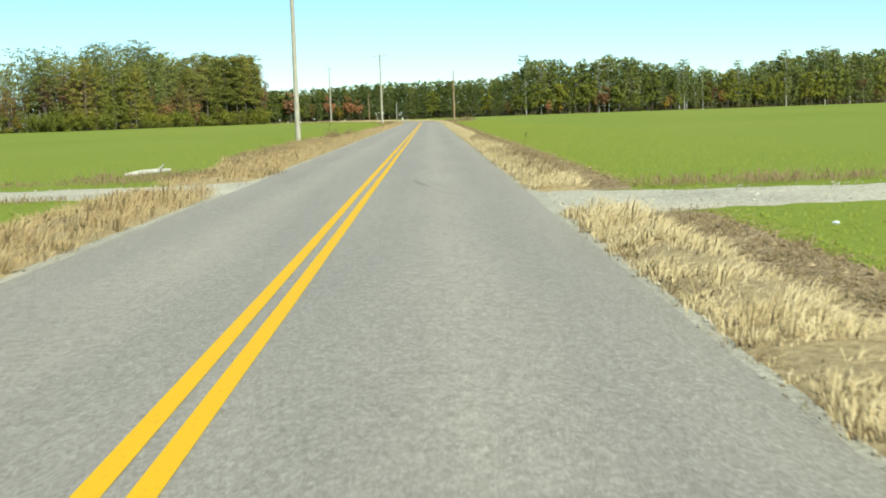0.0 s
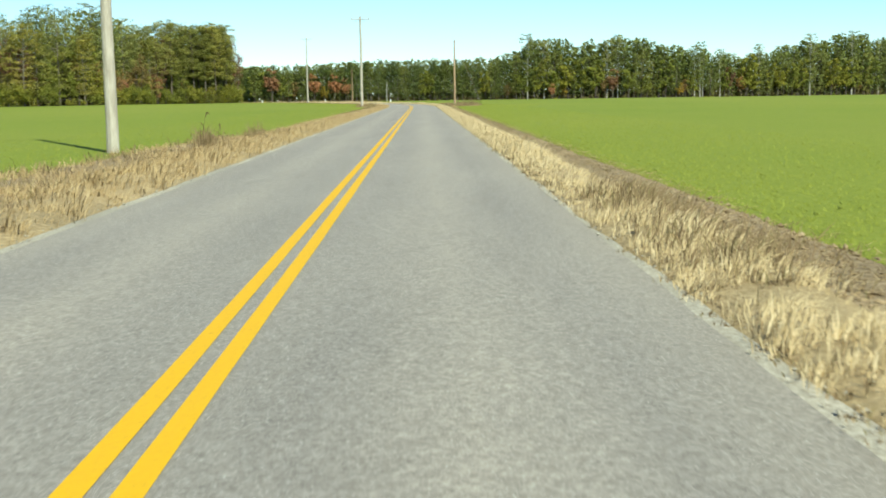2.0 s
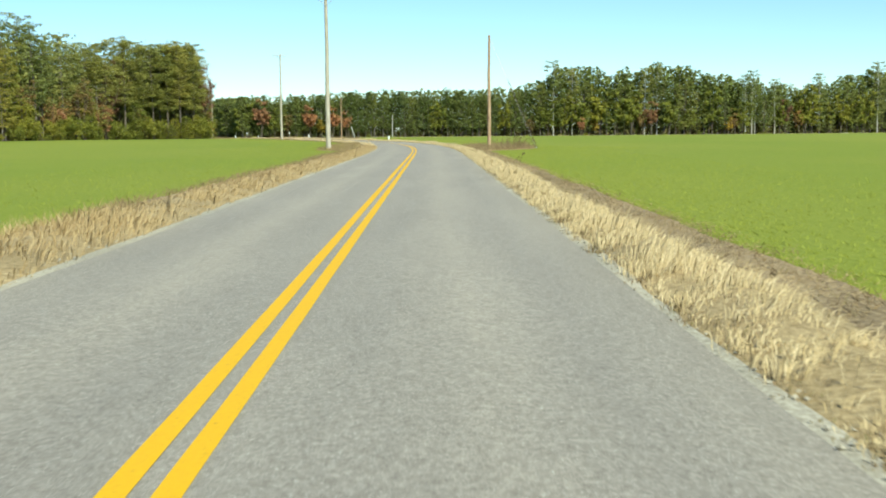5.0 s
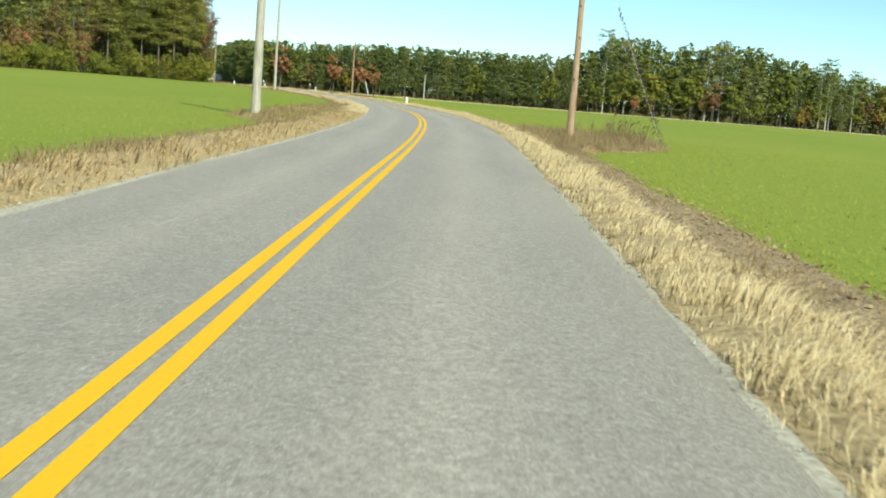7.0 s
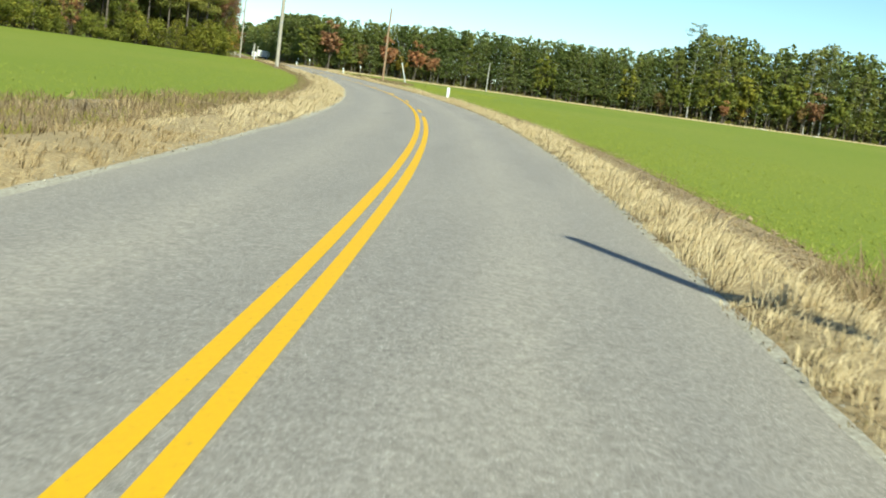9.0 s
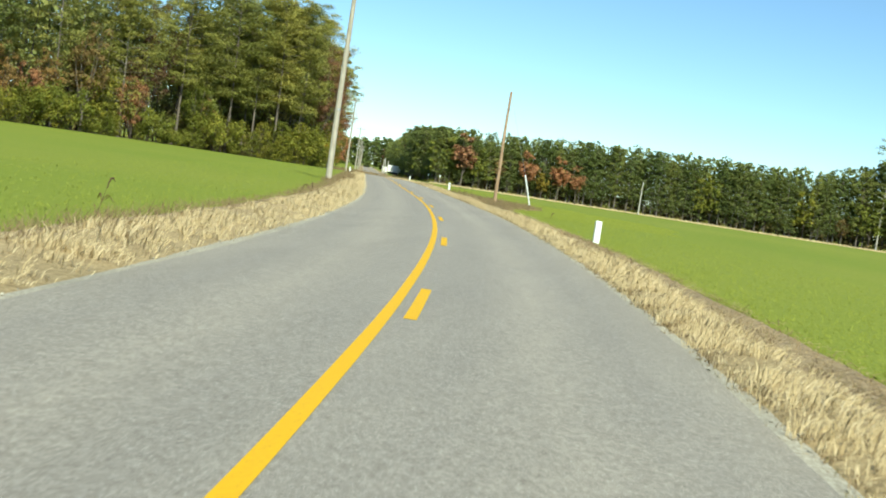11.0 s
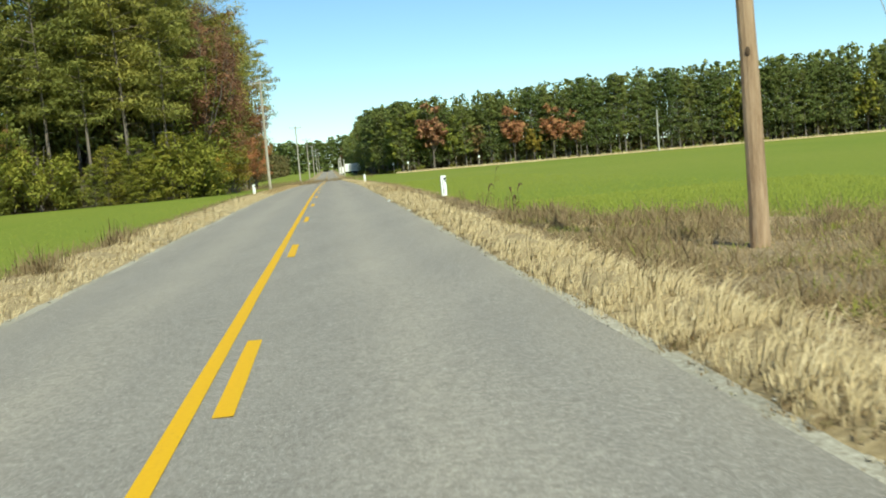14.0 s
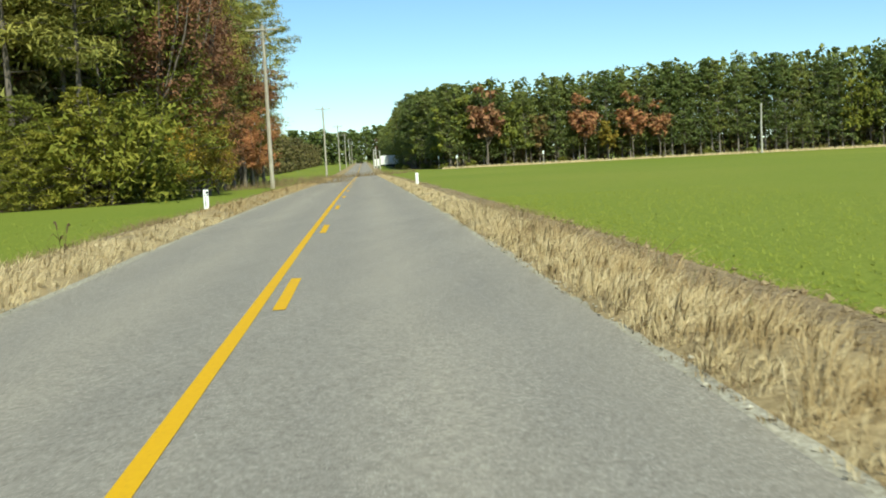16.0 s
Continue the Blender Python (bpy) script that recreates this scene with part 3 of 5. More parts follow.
bushes = kinds([tree("bush", "dense olive-green bush at the edge of the wood", "bush", *broadleaf_meshes(70 + i, h, 0.02, sp, 3000, mt, 0.24, 0.18), "bushes of the near wood")
                for i, (h, sp, mt) in enumerate([(4.0, 2.4, M_OLIVE), (2.6, 1.9, M_OLIVE), (3.2, 2.0, M_GOLD)])])
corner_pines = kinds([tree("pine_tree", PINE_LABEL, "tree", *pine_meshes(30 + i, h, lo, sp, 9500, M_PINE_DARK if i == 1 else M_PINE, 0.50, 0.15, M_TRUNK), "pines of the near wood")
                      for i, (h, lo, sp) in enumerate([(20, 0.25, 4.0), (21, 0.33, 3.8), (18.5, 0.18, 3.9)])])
corner_olive = kinds([tree("broadleaf_tree", "broad-leaved tree with olive-green autumn leaves", "tree", *broadleaf_meshes(45 + i, h, lo, sp, 7500, M_OLIVE, 0.24, 0.19), "autumn trees of the near wood")
                      for i, (h, lo, sp) in enumerate([(12, 0.12, 3.2), (8, 0.04, 3.0)])])
corner_red = kinds([tree("broadleaf_tree", "broad-leaved tree with russet autumn leaves", "tree", *broadleaf_meshes(55 + i, h, lo, sp, 7500, mt, 0.24, 0.19), "autumn trees of the near wood")
                    for i, (h, lo, sp, mt) in enumerate([(11, 0.15, 2.8, M_RED), (20, 0.28, 3.4, M_MAROON), (16, 0.22, 3.2, M_BRONZE)])])
young_pines = kinds([tree("pine_tree", "young bushy olive-green pine at the edge of the wood", "tree", *pine_meshes(75 + i, h, 0.03, sp, 6000, M_OLIVE, 0.46, 0.15, shape="pointed"), "young pines at the edge")
                     for i, (h, sp) in enumerate([(8.8, 3.2), (6.2, 2.7), (13.5, 3.8)])])
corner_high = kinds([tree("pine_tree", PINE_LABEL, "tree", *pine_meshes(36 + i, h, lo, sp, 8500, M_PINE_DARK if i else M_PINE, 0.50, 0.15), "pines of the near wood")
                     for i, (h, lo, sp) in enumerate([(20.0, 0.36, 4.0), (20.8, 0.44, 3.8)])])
near_spots, edge_spots, far_spots = [], [], []


def near_choice(x, y, row):
    u = rng.random()
    if x > -93 and y > 384 and 0 < row < 3:
        if u < 0.1 and row == 1:
            return rng.choice(corner_olive), rng.uniform(0.75, 1.1)
        if x > -74 and 405 < y < 452 and u < 0.26:
            return corner_red[rng.choice((1, 1, 2))], rng.uniform(0.85, 1.05)
        if u < 0.24 and (y > 420 or x < -86):
            return corner_red[rng.choice((0, 1, 2, 2))], rng.uniform(0.8, 1.08)
        return rng.choice(corner_high if y < 418 and -86 < x < -65 else corner_pines), rng.uniform(0.88, 1.1)
    if row == 0 and u > 0.68 and x > -100:
        return rng.choice(young_pines[:2]), rng.uniform(0.4, 0.75)
    if row == 0:
        return (rng.choice(bushes[:2] if u < 0.62 else bushes), rng.uniform(0.65, 1.45)) if u < 0.92 else (near_gold[0], rng.uniform(0.4, 0.75))
    if x < -98 and row in (1, 2) and u < 0.5:
        return near_red[rng.choice((0, 2, 2, 1))], rng.uniform(0.85, 1.15)
    if row == 1:
        if u < 0.24:
            return near_olive[rng.randrange(2)], rng.uniform(0.75, 1.15)
        if u < 0.36:
            return near_red[0], rng.uniform(0.7, 1.1)
        if u < 0.52:
            return near_red[2], rng.uniform(0.6, 1.0)
        return rng.choice(near_pines), rng.uniform(0.82, 1.06)
    if row == 2:
        if u < 0.10:
            return near_red[2], rng.uniform(0.95, 1.2)
        if u < 0.17:
            return near_red[1], rng.uniform(0.85, 1.05)
        if u < 0.25:
            return near_olive[0], rng.uniform(1.0, 1.4)
        return rng.choice(near_pines), rng.uniform(0.88, 1.1)
    (edge_spots if x > -112 and y > 326 and row < 5 else near_spots).append((x, y, rng.uniform(0, 6.28), rng.uniform(0.85, 1.1)))


set_out(NEAR_LINE, (3.0, 6.5, 10.5, 14.5, 18.5), 4.1, "right", lambda x, y, row: near_choice(x, y, row + 1), rng)
set_out(NEAR_LINE[3:-1], (0.0,), 2.5, "right", near_choice, rng)
for kx in range(2):
    for ky in range(16):
        near_spots.append((-92 - kx * 5 + rng.uniform(-2, 2), 346 + ky * 6 + rng.uniform(-3, 3), rng.uniform(0, 6.28), rng.uniform(0.9, 1.1)))
for kx in range(9):
    for ky in range(14):
        near_spots.append((-86 - kx * 5 + rng.uniform(-2, 2) - 0.22 * 5 * ky * 0.4, 404 + ky * 5.2 + rng.uniform(-2, 2), rng.uniform(0, 6.28), rng.uniform(0.85, 1.0)))
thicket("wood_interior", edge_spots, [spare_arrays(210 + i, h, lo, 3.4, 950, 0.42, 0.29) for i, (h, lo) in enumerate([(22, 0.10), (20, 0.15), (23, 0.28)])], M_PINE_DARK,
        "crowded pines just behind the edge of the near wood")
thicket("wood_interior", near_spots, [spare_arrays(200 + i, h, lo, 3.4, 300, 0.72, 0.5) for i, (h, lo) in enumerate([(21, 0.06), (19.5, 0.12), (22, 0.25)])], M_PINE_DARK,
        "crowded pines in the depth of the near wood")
for kind_, x, y, s in ((young_pines[0], -65.4, 399.6, 1.05), (young_pines[1], -64.7, 404.4, 1.05), (young_pines[0], -69.8, 396.6, 0.92), (young_pines[1], -67.0, 397.2, 0.9), (near_gold[0], -64.9, 413.2, 1.05), (young_pines[2], -67.0, 404.8, 1.0), (young_pines[2], -65.6, 409.4, 0.95), (corner_olive[0], -67.4, 411.6, 1.0), (young_pines[0], -69.6, 401.6, 1.0), (corner_red[0], -67.4, 415.4, 0.95), (corner_red[0], -69.6, 421.2, 0.95), (near_gold[0], -66.0, 417.0, 0.8), (corner_red[1], -72.3, 425.5, 1.0), (corner_red[1], -73.4, 431.0, 1.06),
                       (corner_red[1], -74.2, 437, 1.05), (corner_red[1], -77.6, 450, 1.08), (corner_red[0], -66.6, 411.2, 0.95), (corner_red[0], -72.8, 441, 0.75), (corner_red[0], -70.4, 427, 0.8),
                       (corner_red[1], -65.8, 408.6, 1.0), (corner_red[1], -66.9, 413.0, 1.04), (corner_pines[1], -68.6, 405.5, 1.0), (corner_pines[0], -70.8, 409.5, 1.04), (corner_red[1], -69.4, 422.8, 1.05), (corner_red[1], -67.8, 416.6, 1.0), (corner_red[2], -69.6, 418, 0.8), (near_gold[0], -63.8, 405.6, 0.85), (near_gold[0], -64.4, 409.5, 0.9), (young_pines[0], -65.4, 402.8, 0.98), (young_pines[0], -67.5, 398.5, 1.0), (young_pines[0], -73.0, 395.5, 0.8), (young_pines[0], -70.5, 401.0, 0.85), (young_pines[0], -66.2, 410.0, 0.9), (corner_red[2], -77.5, 395.0, 0.62), (corner_red[0], -82.8, 384.0, 0.9), (corner_red[1], -83.5, 388.5, 1.08), (corner_red[2], -88.0, 362.0, 0.75), (young_pines[1], -64.0, 402.8, 0.8), (young_pines[1], -77.5, 392.0, 1.0), (young_pines[1], -84.0, 379.0, 1.0), (young_pines[0], -86.5, 366.0, 0.8), (young_pines[1], -88.0, 352.0, 1.0)):
    place(*kind_, x, y, rng.uniform(0, 6.28), s)


def clear_unused(many):
    """Takes out a kind of tree that no place was found for."""
    for root, used in many:
        if not used.get("done"):
            for ob in (*root.children_recursive, root):
                bpy.data.objects.remove(ob)


for many in (near_pines, near_olive, near_red, near_gold, bushes, corner_pines, corner_olive, corner_red, young_pines, corner_high):
    clear_unused(many)


def lift(x):
    """How tall the far wood stands: an even plantation, then a taller mixed wood with a dip."""
    x = float(x)
    up = -0.09 * smooth((-30 - x) / 45) + 0.36 * smooth((x - 14) / 26) - 0.34 * smooth((x - 88) / 20) + 0.34 * smooth((x - 136) / 22)
    return 1.0 + up + (0.07 * math.sin(x * 0.19) + 0.05 * math.sin(x * 0.53 + 1)) * smooth((x - 10) / 20)


def undergrowth(name, line, side, depths, spacing, tall, seed, label, fine=16, mat=None):
    """Shaded brush that closes the depth of a wood, as one object of stuff."""
    gg = np.random.default_rng(seed)
    centres, radii = [], []

    def note(x, y, row):
        hgt = tall * (gg.uniform(0.45, 1.0) if tall < 10 else gg.uniform(0.82, 1.0) * lift(x) ** 0.9)
        for z in (0.25, 0.6, 0.95) if tall < 10 else (0.15, 0.4, 0.62, 0.84):
            centres.append((x + gg.normal(0, 0.6), y + gg.normal(0, 0.6), float(land(x, y)) + hgt * z))
            radii.append((1.7, 1.7, hgt * 0.3) if tall < 10 else (1.7, 1.7, hgt * 0.15))

    set_out(line, depths, spacing, side, note, random.Random(seed))
    v, f, n = puffs(gg, centres, radii, fine, 4.6 / fine ** 0.5, 3.0 / fine ** 0.5, 0.3, fill=0.45)
    tagged(new(name, raw_mesh(name, v, f, mat or M_DEEP)), label, "undergrowth" if mat is None else "trees", kind="stuff")


undergrowth("undergrowth", NEAR_LINE, "right", (5, 9, 14, 20), 3.0, 6.5, 81, "shaded brush in the depth of the near wood", 50)
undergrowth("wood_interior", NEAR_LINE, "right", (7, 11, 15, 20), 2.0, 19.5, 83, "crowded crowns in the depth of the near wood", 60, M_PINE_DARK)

# far woods, across the right-hand field and along the road
FAR_LINE = [(-215, 985), (-152, 778), (-101, 600), (-86, 574), (-28, 575), (40, 558), (100, 548), (180, 562), (240, 583)]
PLANT_LABEL = "plantation pine with straight trunk and dark green crown"
far_pines = kinds([tree("pine_tree", PLANT_LABEL, "tree", *pine_meshes(90 + i, h, lo, sp, 2500, M_PINE_FAR, 0.62, 0.43, M_TRUNK, "pointed"), "plantation pines")
                   for i, (h, lo, sp) in enumerate([(18, 0.16, 3.7), (18.4, 0.22, 3.5), (17.6, 0.10, 3.8), (18.2, 0.26, 3.6)])])
far_tall = kinds([tree("pine_tree", PINE_LABEL, "tree", *pine_meshes(110 + i, h, lo, sp, 3000, M_PINE_DARK if i else M_PINE_FAR, 0.56, 0.42, M_PALE if i == 1 else M_BARK), "tall pines of the far wood")
                  for i, (h, lo, sp) in enumerate([(26.5, 0.2, 4.6), (29, 0.26, 4.3), (23, 0.12, 4.6)])])
far_leafy = kinds([tree("broadleaf_tree", lb, "tree", *broadleaf_meshes(130 + i, h, lo, sp, 1500, mt, 0.75, 0.62), "autumn trees of the far wood")
                   for i, (h, lo, sp, mt, lb) in enumerate([(15, 0.2, 3.4, M_OLIVE, "broad-leaved tree with olive-green autumn leaves"), (14, 0.36, 3.0, M_RED, "broad-leaved tree with russet autumn leaves"),
                                                           (14.5, 0.42, 2.6, M_MAROON, "broad-leaved tree with maroon autumn leaves"), (11, 0.28, 2.4, M_GOLD, "broad-leaved tree with golden autumn leaves"),
                                                           (16, 0.25, 3.2, M_BRONZE, "broad-leaved tree with bronze autumn leaves")])])
far_bush = kinds([tree("bush", "low scrub bush at the foot of the wood", "bush", *broadleaf_meshes(150, 2.4, 0.02, 1.9, 500, M_OLIVE, 0.5, 0.4), "bushes of the far wood")])


def far_choice(x, y, row):
    u = rng.random()
    mixed = 24 < x < 300
    if row == 0:
        return (far_bush[0], rng.uniform(0.4, 1.0)) if u < 0.5 and y < 640 else None
    if row == 1 and y < 730 and x < 230:
        if u < (0.34 if mixed else 0.08):
            return far_leafy[0], rng.uniform(0.85, 1.45 if mixed else 1.1)
        if u < (0.50 if mixed else 0.10):
            return far_leafy[rng.choice((1, 2, 3, 4, 4, 4))], rng.uniform(0.7, 1.15)
        if mixed:
            return rng.choice(far_tall), rng.uniform(0.58, 0.76) * lift(x)
        return rng.choice(far_pines), rng.uniform(0.92, 1.06) * lift(x)
    if y > 640 and row > 2:
        return None
    far_spots.append((x, y, rng.uniform(0, 6.28), rng.uniform(0.95, 1.03) * lift(x)))


set_out(FAR_LINE, (-0.5,), 3.4, "left", far_choice, rng)
set_out(FAR_LINE, (1.5,), 2.05, "left", lambda x, y, row: far_choice(x, y, 1), rng)
set_out(FAR_LINE, (3.6, 6.0, 9.0), 2.6, "left", lambda x, y, row: far_choice(x, y, row + 2), rng)
thicket("wood_interior", far_spots, [spare_arrays(220 + i, h, lo, 3.0, 190, 0.9, 0.65, "pointed") for i, (h, lo) in enumerate([(18.4, 0.08), (18, 0.12), (18.8, 0.24)])], M_PINE_FAR,
        "crowded plantation pines in the depth of the far wood")
for kind_, x, y, s in ((far_leafy[1], -77.5, 572.5, 1.2), (far_leafy[1], -59, 573.5, 1.0), (far_leafy[3], -54.5, 573.0, 1.0), (far_leafy[1], -50, 573.6, 0.98), (far_leafy[1], -45, 574, 0.85), (far_leafy[1], 44, 554, 0.55)):
    place(*kind_, x, y, rng.uniform(0, 6.28), s)

for many in (far_pines, far_tall, far_leafy, far_bush):
    clear_unused(many)

undergrowth("undergrowth", FAR_LINE[1:], "left", (3.0, 6, 10, 15), 2.4, 5.5, 82, "shaded brush in the depth of the far wood")
undergrowth("wood_interior", FAR_LINE[1:], "left", (5, 9, 14, 20, 27), 1.5, 17.2, 84, "crowded crowns in the depth of the far wood", 18, M_PINE_FAR)

# low wood left of the road, far ahead, and the trees at its end
LOW_LINE = [(-250, 985), (-194, 800), (-170, 720), (-146, 640), (-122, 560), (-106, 500), (-140, 490)]
low_spots = []
set_out(LOW_LINE, (0, 6), 4.5, "right", lambda x, y, row: low_spots.append((x, y, rng.uniform(0, 6.28), rng.uniform(0.3, 0.6))), rng)
end_spots = []
set_out([(-330, 1010), (-150, 1010)], (0, 6, 12), 4.5, "left", lambda x, y, row: end_spots.append((x, y, rng.uniform(0, 6.28), rng.uniform(0.8, 1.1))), rng)
# the low wood wears the undergrowth's leaves, with shade in their colour
thicket("distant_wood", low_spots, [spare_arrays(240 + i, 19, lo, 3.2, 80, 1.8, 1.3) for i, lo in enumerate((0.04, 0.12))], M_DEEP, "low scrubby wood far along the road")
thicket("distant_wood", end_spots, [spare_arrays(250 + i, 19, lo, 3.2, 60, 2.2, 1.6) for i, lo in enumerate((0.04, 0.12))], M_PINE_FAR, "dark pines at the far end of the road")


thicket("distant_wood", [(-218 + 2.4 * k, 996 + 5 * math.sin(k * 2.1), k * 1.3, 0.75 + 0.2 * math.sin(k * 1.7)) for k in range(12)], [spare_arrays(260, 19, 0.08, 3.4, 90, 1.9, 1.4)], M_MAROON, "maroon autumn trees at the far end of the road")


def litter(name, line, side, near, far):
    vs, fs = [], []
    for i, (x, y) in enumerate(line):
        a, b = line[max(i - 1, 0)], line[min(i + 1, len(line) - 1)]
        d = Vector((b[0] - a[0], b[1] - a[1])).normalized()
        n = Vector((d.y, -d.x)) if side == "right" else Vector((-d.y, d.x))
        for o in (near, (near + far) / 2, far):
            px, py = x + n.x * o, y + n.y * o
            vs.append((px, py, float(land(px, py)) + 0.015))
    for i in range(len(line) - 1):
        for k in range(2):
            a = i * 3 + k
            fs.append((a, a + 3, a + 4, a + 1) if side == "left" else (a, a + 1, a + 4, a + 3))
    tagged(new(name, raw_mesh(name, vs, fs, M_FLOOR)), "brown leaf litter on the floor of the wood", "woodland floor", kind="structure")


litter("woodland_floor", NEAR_LINE[4:], "right", -1.0, 40)
litter("woodland_floor", FAR_LINE, "left", -2.0, 30)


def dry_edge():
    gg = np.random.default_rng(77)
    pts = []
    for (x0, y0), (x1, y1) in zip(FAR_LINE[3:], FAR_LINE[4:]):
        n = int(math.hypot(x1 - x0, y1 - y0) * 45)
        q = gg.random(n)
        pts.append(np.stack([x0 + (x1 - x0) * q, y0 + (y1 - y0) * q - 2.0 - 3.2 * gg.random(n), np.zeros(n)], -1))
    p = np.concatenate(pts)
    p[:, 2] = land(p[:, 0], p[:, 1])
    blades("verge_grass", p, 0.55, 0.8, 0.22, M_STRAW, "pale dry grass along the foot of the far wood", "grass", 78)


def tar_patch(s0, off, length, width, seed):
    """A dark, ragged tar stain on the asphalt."""
    gg = np.random.default_rng(seed)
    n = 22
    ring = [along(s0 + length / 2 * math.cos(w) * gg.uniform(0.55, 1.15), off + width / 2 * math.sin(w) * gg.uniform(0.4, 1.2)) for w in np.linspace(0, 2 * math.pi, n, endpoint=False)]
    crown = lambda o: 0.03 - 0.03 * min(1.0, abs(o) / 2.74)
    vs = [(float(x), float(y), float(z) + crown(off) + 0.007) for x, y, z in ring]
    me = bpy.data.meshes.new("tar_patch")
    me.from_pydata(vs, [], [tuple(range(n))])
    me.materials.append(M_TAR)
    tagged(new("tar_patch", me), "dark ragged tar stain on the worn asphalt", "road patch", kind="structure")


for k, (s_, o_, ln, wd) in enumerate(((36.6, 1.65, 0.2, 0.3), (38.4, 1.75, 0.16, 0.28), (32.8, -1.55, 0.15, 0.6), (34.4, -0.35, 0.12, 0.2), (33.8, -1.3, 0.12, 0.4))):
    tar_patch(s_, o_, ln, wd, 300 + k)


def skid_mark(s0, o0, s1, o1, bow, width):
    """A faint dark tyre mark that curves across the asphalt."""
    n = 14
    vs = []
    for i in range(n + 1):
        q = i / n
        for e in (-1, 1):
            x, y, z = along(s0 + (s1 - s0) * q, o0 + (o1 - o0) * q + bow * 4 * q * (1 - q) + e * width / 2 * (0.35 + 0.65 * math.sin(math.pi * q)))
            off = abs(o0 + (o1 - o0) * q)
            vs.append((float(x), float(y), float(z) + 0.003 + float(np.interp(off, (0.1, 1.38, 2.8), (0.03, 0.018, 0.0)))))
    fs = [(2 * i, 2 * i + 1, 2 * i + 3, 2 * i + 2) for i in range(n)]
    me = bpy.data.meshes.new("skid_mark")
    me.from_pydata(vs, [], fs)
    me.materials.append(M_SKID)
    tagged(new("skid_mark", me), "faint dark tyre mark curving across the asphalt", "tyre mark", kind="structure")


for mark in ((24.9, 0.88, 22.2, 1.28, -0.06, 0.13), (23.8, 1.27, 22.1, 1.63, -0.04, 0.10), (27.1, -2.45, 24.3, -1.0, 0.12, 0.12), (27.9, -1.15, 27.6, -0.8, 0.0, 0.22), (28.1, 1.0, 27.9, 1.3, 0.0, 0.16), (21.6, 1.2, 19.6, 2.2, -0.1, 0.11)):
    skid_mark(*mark)


# ---- poles and posts ----
def pole(x, y, height, mat, arm=True, lean=(0, 0), label="", name="utility_pole", radius=0.17):
    root = new(name)
    root.matrix_basis = Matrix.Translation((x, y, float(land(x, y)))) @ Matrix.Rotation(0.0, 4, "Z")
    th = float(np.interp(y, LINE_Y, HEADING))
    root.matrix_basis = Matrix.Translation((x, y, float(land(x, y)))) @ Matrix.Rotation(th, 4, "Z") @ Matrix.Rotation(lean[0], 4, "Y") @ Matrix.Rotation(lean[1], 4, "X")
    bm = bmesh.new()
    zs = [-0.3, 0.4, height * 0.3, height * 0.65, height - 0.04, height]
    closed_tube(bm, [(0.02 * math.sin(z), 0, z) for z in zs], [radius * 1.06, radius, radius * 0.9, radius * 0.76, radius * 0.62, radius * 0.5], 12)
    part("shaft", bm, mat, root)
    for zk, wk in () if arm else ((2.3, -1.9), (3.9, -1.4), (5.1, -2.0), (6.3, -1.2)):
        bm = bmesh.new()
        bmesh.ops.create_icosphere(bm, subdivisions=2, radius=0.045)
        for v in bm.verts:
            v.co = Vector((v.co.x * 0.7, v.co.y * 0.3, v.co.z * 1.3)) + Vector((0, -radius * (0.93 - 0.03 * zk), 0))
        bmesh.ops.transform(bm, matrix=Matrix.Translation((0, 0, zk)) @ Matrix.Rotation(wk + 1.6, 4, "Z"), verts=bm.verts)
        part("knot", bm, M_KNOT, root, "dark knot in the wood")
    if arm and radius > 0.185:
        bm = bmesh.new()
        closed_tube(bm, [(0, 0, 4.36), (0, 0, 4.37), (0, 0, 4.47), (0, 0, 4.48)], [radius * 0.9, radius * 0.93, radius * 0.93, radius * 0.9], 12)
        part("band", bm, M_STEEL, root, "dull steel band")
    if arm:
        za = height - 0.35
        bm = bmesh.new()
        box(bm, (-1.22, -0.21, za - 0.06), (1.22, -0.11, za + 0.06), bevel=0.01)
        crossarm = part("crossarm", bm, mat, root)
        for sx in (-1, 1):
            bm = bmesh.new()
            closed_tube(bm, [(sx * 0.62, -0.13, za - 0.05), (0, -0.13, za - 0.62)], [0.018, 0.018], 5)
            part("brace", bm, M_STEEL, crossarm)
        for px in (-1.08, 0.0, 1.08):
            bm = bmesh.new()
            b0 = height if px == 0.0 else za + 0.06
            yy = 0.0 if px == 0.0 else -0.16
            closed_tube(bm, [(px, yy, b0 - 0.02), (px, yy, b0 + 0.09), (px, yy, b0 + 0.10), (px, yy, b0 + 0.15), (px, yy, b0 + 0.16), (px, yy, b0 + 0.24)], [0.02, 0.02, 0.065, 0.065, 0.04, 0.045], 8)
            part("insulator", bm, M_PORC, root if px == 0.0 else crossarm)
    return tagged(root, label, "utility pole", "poles along the road")


WP = "weathered grey wooden utility pole with a crossarm, standing in the verge"
pole(-9.93, 76.2, 11.6, M_POLE, label=WP)
pole(-11.8, 198.9, 11.5, M_POLE, label=WP, radius=0.18)
pole(-31.82, 312.2, 14.4, M_POLE, label=WP, lean=(0.0, 0), radius=0.19)
pole(-67.8, 431.2, 12.1, M_POLE, label=WP)
pole(-97.0, 532.7, 11.4, M_POLE, label=WP)
for k in range(1, 5):
    pole(-97.0 - 31.0 * k, 532.7 + 105 * k, 11.6, M_POLE, label=WP)
pole(0.18, 200.7, 8.45, M_POLE_BROWN, arm=False, lean=(0.004, 0), label="brown wooden guy pole standing in a patch of weeds", radius=0.14)
pole(-22.33, 318.8, 7.45, M_POLE_BROWN, arm=False, label="brown wooden stub pole standing in a patch of weeds", radius=0.118)


